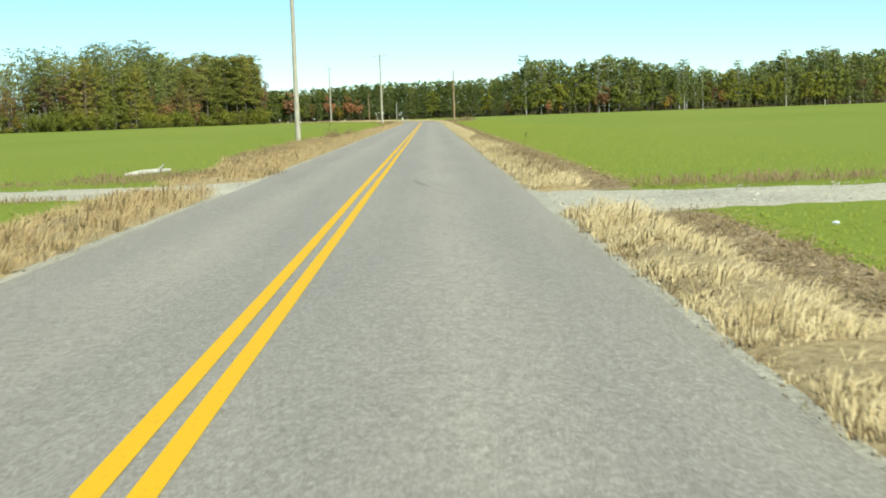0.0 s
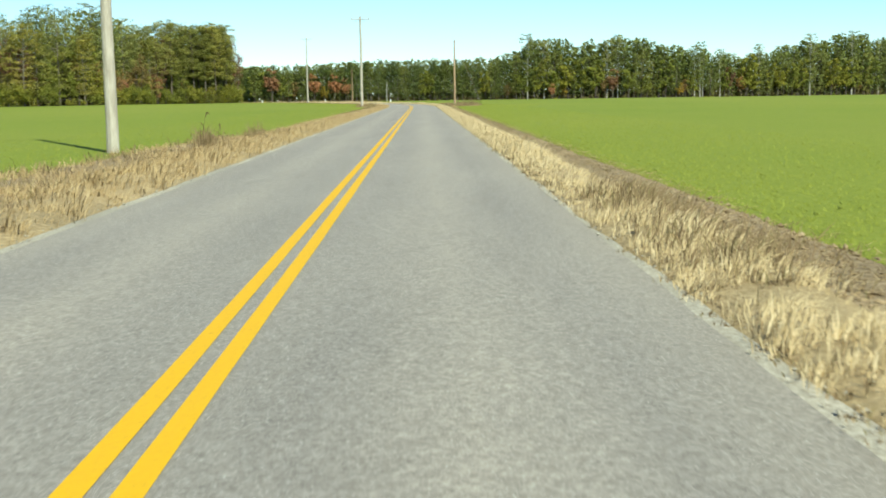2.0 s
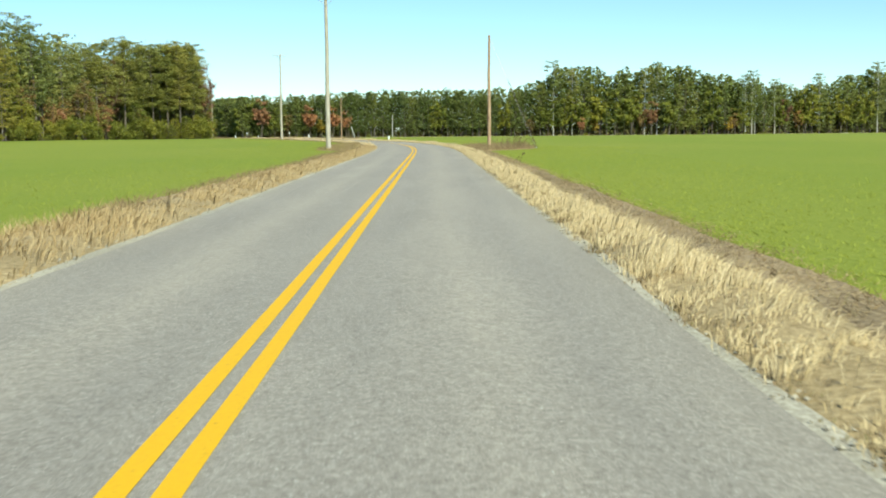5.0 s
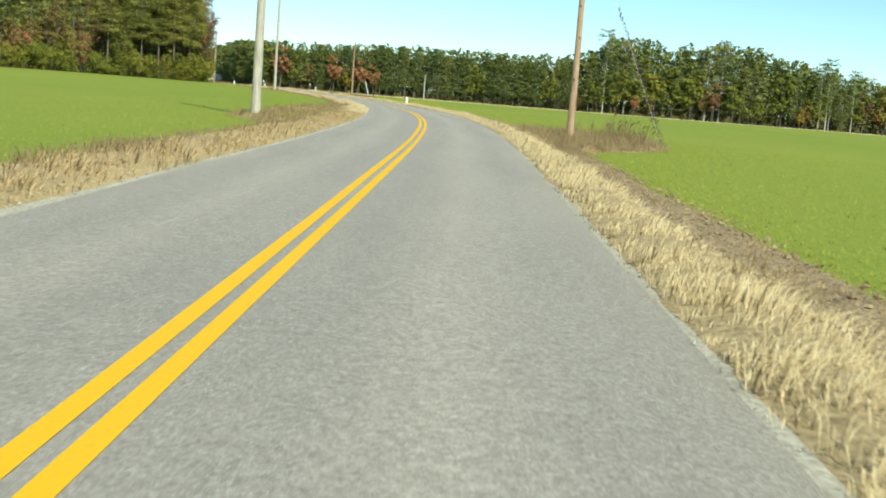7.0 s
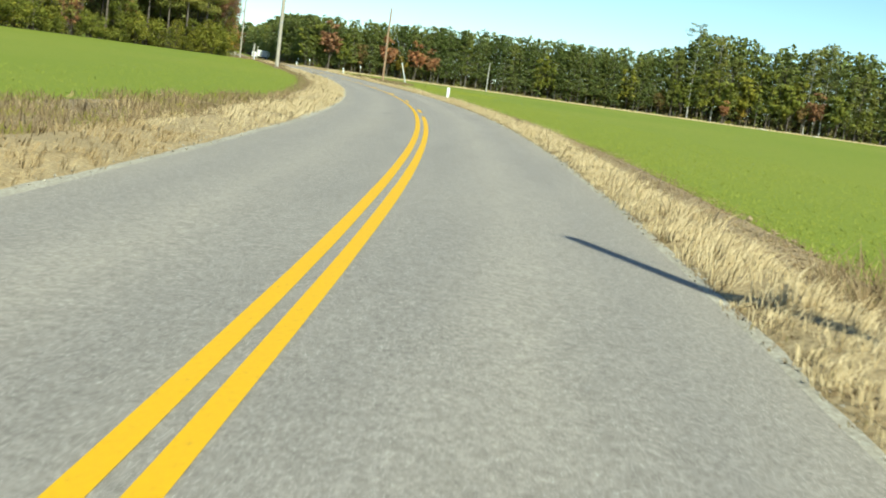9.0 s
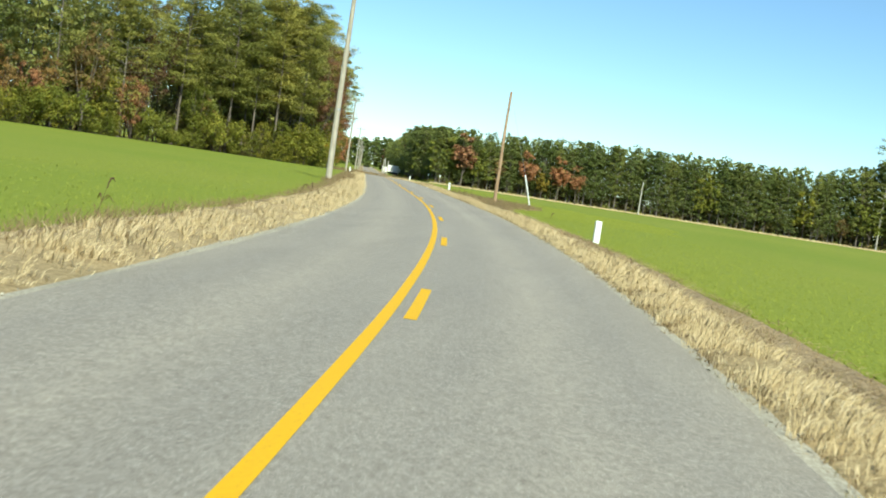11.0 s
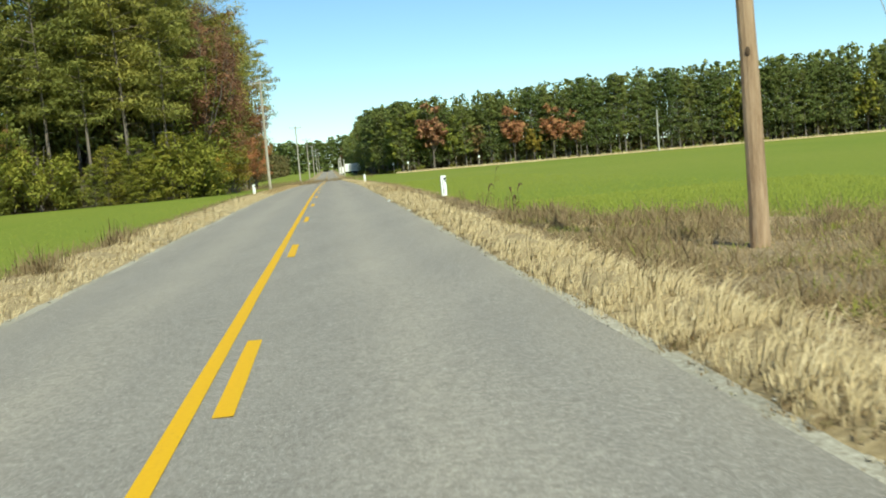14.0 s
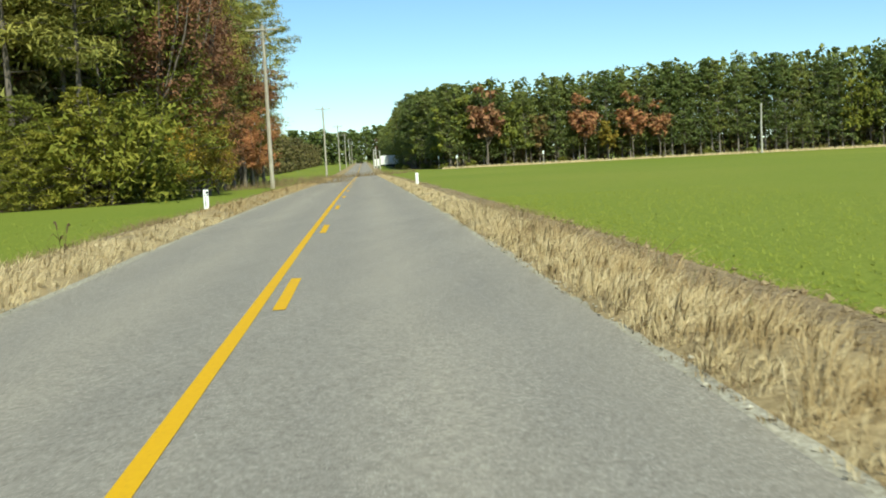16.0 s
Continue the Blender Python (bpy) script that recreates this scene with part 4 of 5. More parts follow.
def guy_wire():
    root = new("guy_wire")
    bm = bmesh.new()
    closed_tube(bm, [(3.7, 200.1, 0.02), (0.3, 200.7, 8.15)], [0.008, 0.008], 5)
    part("wire", bm, M_STEEL, root)
    bm = bmesh.new()
    closed_tube(bm, [(3.75, 200.08, -0.1), (3.66, 200.12, 0.18)], [0.02, 0.02], 6)
    part("anchor", bm, M_STEEL, root)
    gg = np.random.default_rng(3)
    a, b = Vector((3.7, 200.1, 0.1)), Vector((0.35, 200.7, 8.15))
    cs, rs = [], []
    for k in range(34):
        q = (k / 33) ** 1.3 * 0.62
        p = a.lerp(b, q)
        w = 0.20 * (1 - q) ** 2 + 0.03
        cs.append((p.x, p.y, p.z))
        rs.append((w, w, 0.14))
    v, f, n = puffs(gg, cs, rs, 14, 0.11, 0.05, 0.2, fill=0.45)
    part("creeper", raw_mesh("creeper", v, f, M_STALK), M_STALK, root, "withered brown creeper")
    tagged(root, "thin steel guy wire with withered creeper, anchored in weeds", "guy wire")


guy_wire()


def leaning_post():
    root = new("guy_guard")
    a, b = Vector((-20.02, 319.75, -0.1)), Vector((-20.58, 319.03, 2.12))
    bm = bmesh.new()
    closed_tube(bm, [a, a.lerp(b, 0.5), b], [0.056, 0.056, 0.054], 10)
    part("tube", bm, M_WHITE, root)
    bm = bmesh.new()
    closed_tube(bm, [b, b + (b - a) * 0.012], [0.04, 0.04], 8)
    part("cap", bm, M_WHITE, root)
    bm = bmesh.new()
    closed_tube(bm, [b, (-22.2, 318.75, 7.0)], [0.007, 0.007], 5)
    part("wire", bm, M_STEEL, root)
    tagged(root, "leaning white plastic guy-wire guard in the weeds", "wire guard")


leaning_post()


def marker(x, y, height, dark=True):
    root = new("marker_post")
    root.matrix_basis = Matrix.Translation((x, y, float(land(x, y)))) @ Matrix.Rotation(float(np.interp(y, LINE_Y, HEADING)) + 0.1, 4, "Z")
    bm = bmesh.new()
    box(bm, (-0.095, -0.07, -0.15), (0.095, 0.07, height), bevel=0.015)
    part("post", bm, M_WHITE, root)
    if dark:
        # two dark smudges, and a black strip painted in for a groove's dark
        for x0, x1, z0, z1 in ((0.0, 0.088, 0.80, 0.90), (0.03, 0.09, 0.70, 0.76), (-0.034, -0.018, 0.12, 0.80)):
            bm = bmesh.new()
            box(bm, (x0, -0.076, height * z0), (x1, -0.0685, height * z1), bevel=0.002)
            part("marking", bm, M_BLACK, root, "dark worn mark")
    tagged(root, "short white painted roadside marker post, chipped" if not dark else "short white roadside marker post with dark markings", "marker post", "marker posts")


for x, y, hgt, dk in ((-11.75, 277.7, 0.70, False), (-31.33, 345.6, 0.74, True), (-53.4, 386.7, 0.72, True), (-53.36, 418, 0.7, False)):
    marker(x, y, hgt, dk)


def sign_post(x, y):
    root = new("sign_post")
    root.matrix_basis = Matrix.Translation((x, y, float(land(x, y))))
    bm = bmesh.new()
    closed_tube(bm, [(0, 0, -0.2), (0, 0, 2.45)], [0.07, 0.06], 8)
    part("post", bm, M_POLE, root)
    bm = bmesh.new()
    box(bm, (-0.17, -0.09, 1.95), (0.17, -0.065, 2.5), bevel=0.006)
    part("plate", bm, M_WHITE, root)
    tagged(root, "small white boundary sign on a wooden post", "sign post", "signs at the wood")


for x, y in ((-81.6, 563.1), (-65.2, 560.8), (-88.5, 578)):
    sign_post(x, y)


# ---- grass, weeds and wheat ----
def blades(name, place_xyz, height, lean, width, mat, label, category, seed, plume=False):
    """Slim tapering blades as one object of stuff, each with rounded shading."""
    g = np.random.default_rng(seed)
    p = np.asarray(place_xyz)
    n = len(p)
    w = g.uniform(0, 2 * np.pi, n)
    d = np.stack([np.cos(w), np.sin(w), np.zeros(n)], -1)
    side = np.stack([-np.sin(w + 0.6), np.cos(w + 0.6), np.zeros(n)], -1) * (width * g.uniform(0.6, 1.4, n))[:, None] / 2
    h = (height * g.uniform(0.35, 1.2, n))[:, None]
    l = (lean * g.uniform(0.2, 1.3, n))[:, None] * h
    tip = p + np.array([0, 0, 1.0]) * h * g.uniform(0.75, 1.0, (n, 1)) + d * l
    return blade_mesh(name, p, p + (tip - p) * 0.55 + np.array([0, 0, 0.06]) * h if plume else None, tip, side, mat, label, category, g)


def blade_mesh(name, foot, bend, tip, side, mat, label, category, g):
    """Three-cornered blades, or kite-shaped ones if they bend."""
    if bend is None:
        v = np.stack([foot - side, foot + side, tip], 1)
    else:
        v = np.stack([foot, bend + side, tip, bend - side], 1)
    k = v.shape[1]
    nr = np.cross(v[:, 1] - v[:, 0], v[:, 2] - v[:, 0])
    nr /= np.linalg.norm(nr, axis=1, keepdims=True) + 1e-12
    back = nr[:, 1] > 0
    v[back] = v[back][:, ::-1]
    nr[back] *= -1
    nr = 0.5 * nr + np.array([0, -0.15, 0.75])
    nr /= np.linalg.norm(nr, axis=1, keepdims=True)
    me = raw_mesh(name, v.reshape(-1, 3), np.arange(len(v) * k).reshape(-1, k), mat, True, np.repeat(nr, k, axis=0))
    return tagged(new(name, me), label, category, kind="stuff")


def tufts(name, g, s0, s1, o0, o1, peak, per_metre, each, height, width, mat, label, gap=(), tall=1.0, wind=0.3):
    """Clumped dry grass along the road: fans of fine arching blades, tallest at the offset `peak`."""
    n = int((s1 - s0) * per_metre)
    s = g.uniform(s0, s1, n)
    s += 0.2 * np.sin(s * 2.9 + tall) + 0.08 * np.sin(s * 7.3)
    o = o0 + (o1 - o0) * g.beta(1.15, 1.25, n)
    keep = np.ones(n, bool)
    for a, b in gap:
        keep &= ~((s > a) & (s < b))
    s, o = s[keep], o[keep]
    swell = 0.9 + 0.24 * np.sin(s * 0.31 + 2 * tall) * np.sin(s * 0.083 + tall) + 0.34 * np.sin(s * 1.9 + o * 4) * np.sin(s * 0.77 + 3 * tall) + 0.16 * np.sin(s * 4.3 - o * 7)
    h = height * swell * (1 - 0.5 * (np.abs(o - peak) / max(o1 - peak, peak - o0)) ** 1.5) * g.uniform(0.7, 1.2, len(s))
    x, y, z = along(s, o)
    root = np.repeat(np.stack([x, y, z - 0.01], -1), each, axis=0)
    h = np.repeat(h, each)
    m = len(root)
    w = g.uniform(0, 2 * np.pi, m)
    d = np.stack([np.cos(w), np.sin(w), np.zeros(m)], -1)
    reach = (g.random(m) ** 0.7 * 0.95)[:, None]
    h = (h * g.uniform(0.5, 1.1, m))[:, None]
    foot = root + d * g.uniform(0, 0.09, (m, 1))
    up = np.array([0, 0, 1.0])
    lean = np.array([wind, 0.03, 0])
    bend = foot + (up * 0.62 + d * reach * 0.35 + lean * 0.4) * h
    tip = foot + (up * (1 - 0.3 * reach) + d * reach + lean) * h
    side = np.stack([-np.sin(w + 0.8), np.cos(w + 0.8), np.zeros(m)], -1) * (width * g.uniform(0.6, 1.4, m))[:, None] / 2
    return blade_mesh(name, foot, bend, tip, side, mat, label, "grass", g)


def strip_points(g, s0, s1, o0, o1, count, clump, spread, gap=(), rise=-0.01):
    """Blade feet in clumps between two offsets along the road."""
    s = g.uniform(s0, s1, count)
    o = o0 + (o1 - o0) * g.beta(1.6, 1.7, count)
    keep = np.ones(count, bool)
    for a, b in gap:
        keep &= ~((s > a) & (s < b))
    s, o = np.repeat(s[keep], clump), np.repeat(o[keep], clump)
    x, y, z = along(s + g.normal(0, spread, len(s)), o + g.normal(0, spread, len(s)))
    return np.stack([x, y, z + rise], -1)


g = np.random.default_rng(5)
GAP_R, GAP_L = ((15.9, 20.7),), ((22.6, 27.0),)


def tuft_height(pts, h, k):
    """Uneven heights: long swells, tufts and hollows."""
    x, y = pts[:, 0], pts[:, 1]
    swell = 0.82 + 0.30 * np.sin(y * 0.21 + k) * np.sin(y * 0.047 + 2 * k)
    tuft = 1.0 + 0.28 * np.sin(y * 2.3 + x * 3.1 + k) * np.sin(y * 1.27 - x * 2.2) + 0.14 * np.sin(y * 5.1 + x * 6.0)
    return h * swell * tuft


for k, (s0, s1, rich) in enumerate(((-4, 40, 1.7), (40, 130, 1.0), (130, 215, 1.0), (215, 384, 1.0), (384, 560, 0.25))):
    low_r = 0.31 if k != 4 else 0.26
    tufts("verge_grass", g, s0, s1, 2.95, 3.98, 3.42, 52 * rich, 10, low_r, 0.0082 if rich >= 1 else 0.018, M_STRAW, "tall pale dry grass along the roadside verge", GAP_R, 1.0 + k)
    # dark brown row: the verge's shaded lip is put in as grass colour
    tufts("verge_grass", g, s0, s1, 2.92, 3.28, 3.18, 20 * rich, 9, 0.11, 0.010, M_WEED, "short brown grass darkening the asphalt's edge as shade would", GAP_R, 1.7 + k)
    tufts("verge_grass", g, s0, s1, -4.7 if k < 2 else -4.5, -2.82, -3.6, 44 * rich, 9, 0.36 if k < 2 else 0.30, 0.0100 if rich >= 1 else 0.019, M_STRAW if k == 3 else M_TAN, "pale dry grass along the roadside verge" if k == 3 else "tan dry grass along the roadside verge", GAP_L, 2.0 + k)
    pts = strip_points(g, s0, s1, 3.75, 5.1, int((s1 - s0) * 34 * rich), 5, 0.1, GAP_R, 0.018)
    blades("earth_stubble", pts, 0.04, 5.5, 0.011, M_TAN, "flattened straw on the bare earth strip", "stubble", int(s0 + 12))
    pts = strip_points(g, s0, s1, 3.8, 5.0, int((s1 - s0) * 11 * rich), 7, 0.09, GAP_R, 0.01)
    blades("earth_stubble", pts, tuft_height(pts, 0.11, 2.0 + k), 1.6, 0.012, M_WEED, "tangled brown stems on the bare earth strip", "stubble", int(s0 + 14))
    pts = strip_points(g, s0, s1, -5.2, -4.2, int((s1 - s0) * 16 * rich), 7, 0.1, GAP_L)
    blades("earth_stubble", pts, tuft_height(pts, 0.22, 1.0 + k), 1.0, 0.013, M_TAN if k < 2 else M_WEED, "flattened brown stalks on the bare earth strip", "stubble", int(s0 + 13))


for k, (s0, s1) in enumerate(((23, 43), (52, 60), (355, 372))):
    tufts("verge_grass", g, s0, s1, 3.15, 4.2, 3.6, 34, 10, 0.36, 0.0085, M_WEED if k < 2 else M_TAN, "brown dry grass along the roadside verge", (), 5.0 + k)


for k, (s0, s1, sign) in enumerate(((24, 60, 1), (150, 190, 1), (212, 300, 1), (333, 385, 1), (28, 190, -1), (300, 385, -1))):
    pts = strip_points(g, s0, s1, *((3.3, 4.3) if sign > 0 else (-4.7, -3.6)), int((s1 - s0) * 14), 9, 0.09)
    keep = np.sin(pts[:, 1] * 0.45 + 3 * k) + np.sin(pts[:, 1] * 1.31) > (-0.4 if k in (0, 3) else 0.7)
    blades("weeds", pts[keep], tuft_height(pts[keep], 0.30, 3.0), 0.8, 0.011, M_WEED, "brown dead weeds scattered through the verge", "weeds", 400 + k, True)


def clods(s0, s1, o0, o1, count, seed, name="earth_clods", mat=M_DIRT, label="loose clods of dry brown earth", category="earth", big=0.045):
    """Broken lumps of dry earth along the strip, as one object of stuff."""
    gg = np.random.default_rng(seed)
    s = gg.uniform(s0, s1, count)
    keep = ~((s > 14.6) & (s < 21.4)) | (mat is M_TRACK)
    s = s[keep]
    n = len(s)
    x, y, z = along(s, gg.uniform(o0, o1, n))
    size = 0.010 + big * gg.random((n, 1)) ** 3
    p = np.stack([x, y, z + 0.016], -1)
    corner = np.array([(1, 0, 0), (0, 1, 0), (-1, 0, 0), (0, -1, 0), (0, 0, 0.7), (0, 0, -0.7)], float)
    v = p[:, None] + corner[None] * size[:, None] * gg.uniform(0.6, 1.4, (n, 6, 1)) + gg.normal(0, 0.2, (n, 6, 3)) * size[:, None]
    tri = np.array([(0, 1, 4), (1, 2, 4), (2, 3, 4), (3, 0, 4), (1, 0, 5), (2, 1, 5), (3, 2, 5), (0, 3, 5)])
    f = (np.arange(n)[:, None, None] * 6 + tri[None]).reshape(-1, 3)
    tagged(new(name, raw_mesh(name, v.reshape(-1, 3), f, mat)), label, category, kind="stuff")


clods(16.6, 20.2, 3.05, 24, 1500, 88, "track_gravel", M_TRACK, "loose pale stones on the farm track", "gravel", 0.022)
clods(23.1, 26.6, -18, -2.95, 900, 89, "track_gravel", M_TRACK, "loose pale stones on the farm track", "gravel", 0.022)
clods(-2, 60, 3.85, 4.95, 3600, 91)
clods(150, 215, 3.85, 4.95, 2400, 92)
clods(270, 385, 3.85, 4.95, 4200, 93)
for k, (a, b) in enumerate(((-2, 120), (120, 240), (240, 370))):
    clods(a, b, 2.86, 3.25, 1700, 94 + k, "shoulder_gravel", M_GRAVEL, "loose pale stones along the asphalt's edge", "gravel", 0.016)
    clods(a, b, -3.2, -2.78, 1200, 98 + k, "shoulder_gravel", M_GRAVEL, "loose pale stones along the asphalt's edge", "gravel", 0.016)


dry_edge()


def wheat(s0, s1, near, sign, count, seed, gap):
    """Short drilled wheat beside the road, thinning with distance."""
    gg = np.random.default_rng(seed)
    s = gg.uniform(s0, s1, count)
    o = np.round(8.0 * gg.random(count) ** 2.2 / 0.25) * 0.25 + gg.normal(0, 0.03, count)
    o = o + (edge_right(s) if sign > 0 else -edge_left(s)) + near
    keep = np.ones(count, bool)
    for a, b in gap:
        keep &= ~((s > a) & (s < b))
    s, o = np.repeat(s[keep], 2), np.repeat(o[keep], 2)
    x, y, z = along(s + gg.normal(0, 0.05, len(s)), sign * o + gg.normal(0, 0.02, len(s)))
    blades("wheat_crop", np.stack([x, y, z - 0.02], -1), 0.07, 1.1, 0.022, M_WHEAT, "short green wheat blades at the field's edge", "wheat", seed)


for k, (a, b) in enumerate(((0, 130), (130, 260), (260, 390))):
    wheat(a, b, -0.05, 1, 25000, 60 + k, GAP_R + ((303, 337),))
    wheat(a, b, -0.1, -1, 12000, 70 + k, GAP_L)


def wheat_rows():
    """The drilled rows that can be told apart, where the field bends round the stub pole."""
    gg = np.random.default_rng(66)
    n = 46000
    s = gg.uniform(302, 338, n)
    row = gg.integers(0, 34, n)
    o = edge_right(s) + 0.05 + row * 0.27 + gg.normal(0, 0.022, n)
    x, y, z = along(s, o)
    blades("wheat_crop", np.stack([x, y, z - 0.01], -1), 0.10, 0.8, 0.024, M_WHEAT, "rows of short green wheat in the field's corner", "wheat", 67)
    # bare soil between the rows, fading out at ragged ends
    vs, fs = [], []
    for row in range(33):
        run = np.arange(gg.uniform(302, 309), gg.uniform(329, 337), 0.75)
        wide = 0.036 * smooth((run - run[0]) / 4) * smooth((run[-1] - run) / 4) * (1 - 0.55 * row / 33) + 0.003
        for e in (-1, 1):
            x, y, z = along(run, edge_right(run) + 0.185 + row * 0.27 + e * wide + gg.normal(0, 0.006, len(run)))
            vs.append(np.stack([x, y, z - 0.012], -1))
        n0, m = sum(len(v) for v in vs[:-2]), len(run)
        fs += [(n0 + i, n0 + m + i, n0 + m + i + 1, n0 + i + 1) for i in range(m - 1)]
    tagged(new("furrows", raw_mesh("furrows", np.concatenate(vs), fs, M_SOIL)), "dark soil furrows between rows of young wheat", "furrows", kind="stuff")


wheat_rows()


def weeds(x, y, rx, ry, count, height, seed, label):
    gg = np.random.default_rng(seed)
    w, r = gg.uniform(0, 6.28, count), np.sqrt(gg.random(count))
    px, py = x + np.cos(w) * r * rx, y + np.sin(w) * r * ry
    px, py = np.repeat(px, 7) + gg.normal(0, 0.1, count * 7), np.repeat(py, 7) + gg.normal(0, 0.1, count * 7)
    hh = np.repeat(height * gg.uniform(0.3, 1.0, count), 7)
    blades("weeds", np.stack([px, py, land(px, py)], -1), hh, 0.45, 0.016, M_WEED, label, "weeds", seed, True)


def weed_patch(s0, s1, sign, inner, count, height, seed, label, mat=None, lean=0.8):
    gg = np.random.default_rng(seed)
    s = gg.uniform(s0, s1, count)
    outer = edge_right(s) if sign > 0 else -edge_left(s)
    s = s + 0.5 * np.sin(s * 1.7 + seed) + 0.3 * np.sin(s * 3.9 + 2 * seed)
    o = inner + (outer + 0.05 - inner) * gg.random(count)
    keep = np.sin(s * 1.1 + seed) * np.sin(o * 1.7 + s * 0.4 + 2 * seed) + 0.5 * np.sin(s * 2.7 + o * 2.2 + 3 * seed) > -0.15
    s, o, count, n = s[keep], o[keep], int(keep.sum()), 9
    hh = np.repeat(height * gg.uniform(0.25, 1.0, count) ** 1.4, n)
    s, o = np.repeat(s, n) + gg.normal(0, 0.09, count * n), np.repeat(o, n) + gg.normal(0, 0.09, count * n)
    x, y, z = along(s, sign * o)
    blades("weeds", np.stack([x, y, z], -1), hh, lean, 0.013, mat or M_WEED, label, "weeds", seed, True)


for s0, s1, inner, seed in ((303, 331, 3.9, 56), (187, 208, 4.0, 57), (36, 88, -4.3, 58), (194, 234, -4.3, 59)):
    gg = np.random.default_rng(seed)
    n = int((s1 - s0) * (90 if inner > 0 else 40))
    s_ = gg.uniform(s0, s1, n)
    outer = edge_right(s_) if inner > 0 else edge_left(s_)
    o_ = inner + (outer - inner) * gg.random(n)
    x, y, z = along(np.repeat(s_, 6) + gg.normal(0, 0.12, 6 * n), np.repeat(o_, 6) + gg.normal(0, 0.12, 6 * n))
    pts = np.stack([x, y, z + 0.012], -1)
    half = len(pts) // 2
    blades("weeds", pts[:half], tuft_height(pts[:half], 0.07, 2.0), 2.6, 0.013, M_TAN, "trampled straw between the weeds round the pole", "straw", seed)
    blades("weeds", pts[half:], tuft_height(pts[half:], 0.11, 3.0), 1.8, 0.013, M_WEED, "trampled brown stems between the weeds round the pole", "weeds", seed + 10)
weed_patch(188, 208, 1, 4.1, 2900, 0.56, 31, "brown dead weeds round the foot of the pole")
weed_patch(186, 208, 1, 4.0, 800, 0.30, 44, "tan dry grass round the foot of the pole", M_TAN)
weed_patch(190, 238, -1, 3.9, 1000, 0.30, 45, "tan dry grass round the foot of the pole", M_TAN)
weed_patch(194, 232, -1, 4.3, 700, 0.28, 46, "yellow-green weeds round the foot of the pole", M_OLIVE)
weed_patch(304, 330, 1, 3.9, 1200, 0.16, 47, "tan dry grass round the foot of the pole", M_TAN, 1.9)
weed_patch(305, 329, 1, 4.3, 1100, 0.2, 48, "yellow-green weeds among the dead stalks", M_OLIVE, 1.2)
weed_patch(194, 207, 1, 6.2, 130, 1.35, 32, "tall brown seed stalks beside the guy wire", M_STALK, 0.25)
weed_patch(192, 236, -1, 4.0, 2500, 0.38, 33, "brown dead weeds round the foot of the pole")
weed_patch(304, 330, 1, 4.0, 3800, 0.42, 34, "brown dead weeds round the foot of the pole")
weed_patch(315, 329, 1, 5.2, 220, 0.4, 41, "dark brown dead weeds round the foot of the pole", M_STALK)
weed_patch(36, 89, -1, 4.2, 1300, 0.34, 35, "brown dead weeds round the foot of the pole")
weed_patch(34, 89, -1, 4.2, 2000, 0.26, 55, "tan dry grass round the foot of the pole", M_TAN)
weed_patch(328, 341, 1, 4.1, 60, 0.6, 37, "dark dead weed stalks at the field's edge", M_STALK, 0.18)
weed_patch(310, 330, -1, 4.2, 360, 0.35, 42, "brown dead weeds round the foot of the pole")
for s_, o_, k in ((333.2, -4.0, 36), (326, -4.0, 43), (84.6, -4.5, 49), (80.5, -5.4, 50), (78.0, -5.0, 51)):
    x, y, z = along(s_, o_)
    weeds(float(x), float(y), 0.3, 0.4, 34, 0.75, k, "dark dead weed clump at the field's edge")
weeds(-6.9, 29.6, 2.6, 1.4, 260, 0.34, 38, "dark weeds beside the gravel track")
weeds(-19, 27.9, 13, 0.8, 520, 0.26, 52, "brown weeds along the gravel track")
weeds(-13, 22.0, 8, 0.5, 260, 0.22, 53, "brown weeds along the gravel track")
weeds(5.6, 21.2, 2.6, 0.6, 200, 0.3, 54, "brown weeds beside the gravel track")
weeds(-68.5, 438, 2.0, 14, 420, 0.9, 39, "tall brown scrub weeds beside the pole")
weeds(-84, 500, 2.2, 40, 900, 1.0, 40, "tall brown scrub weeds along the far verge")


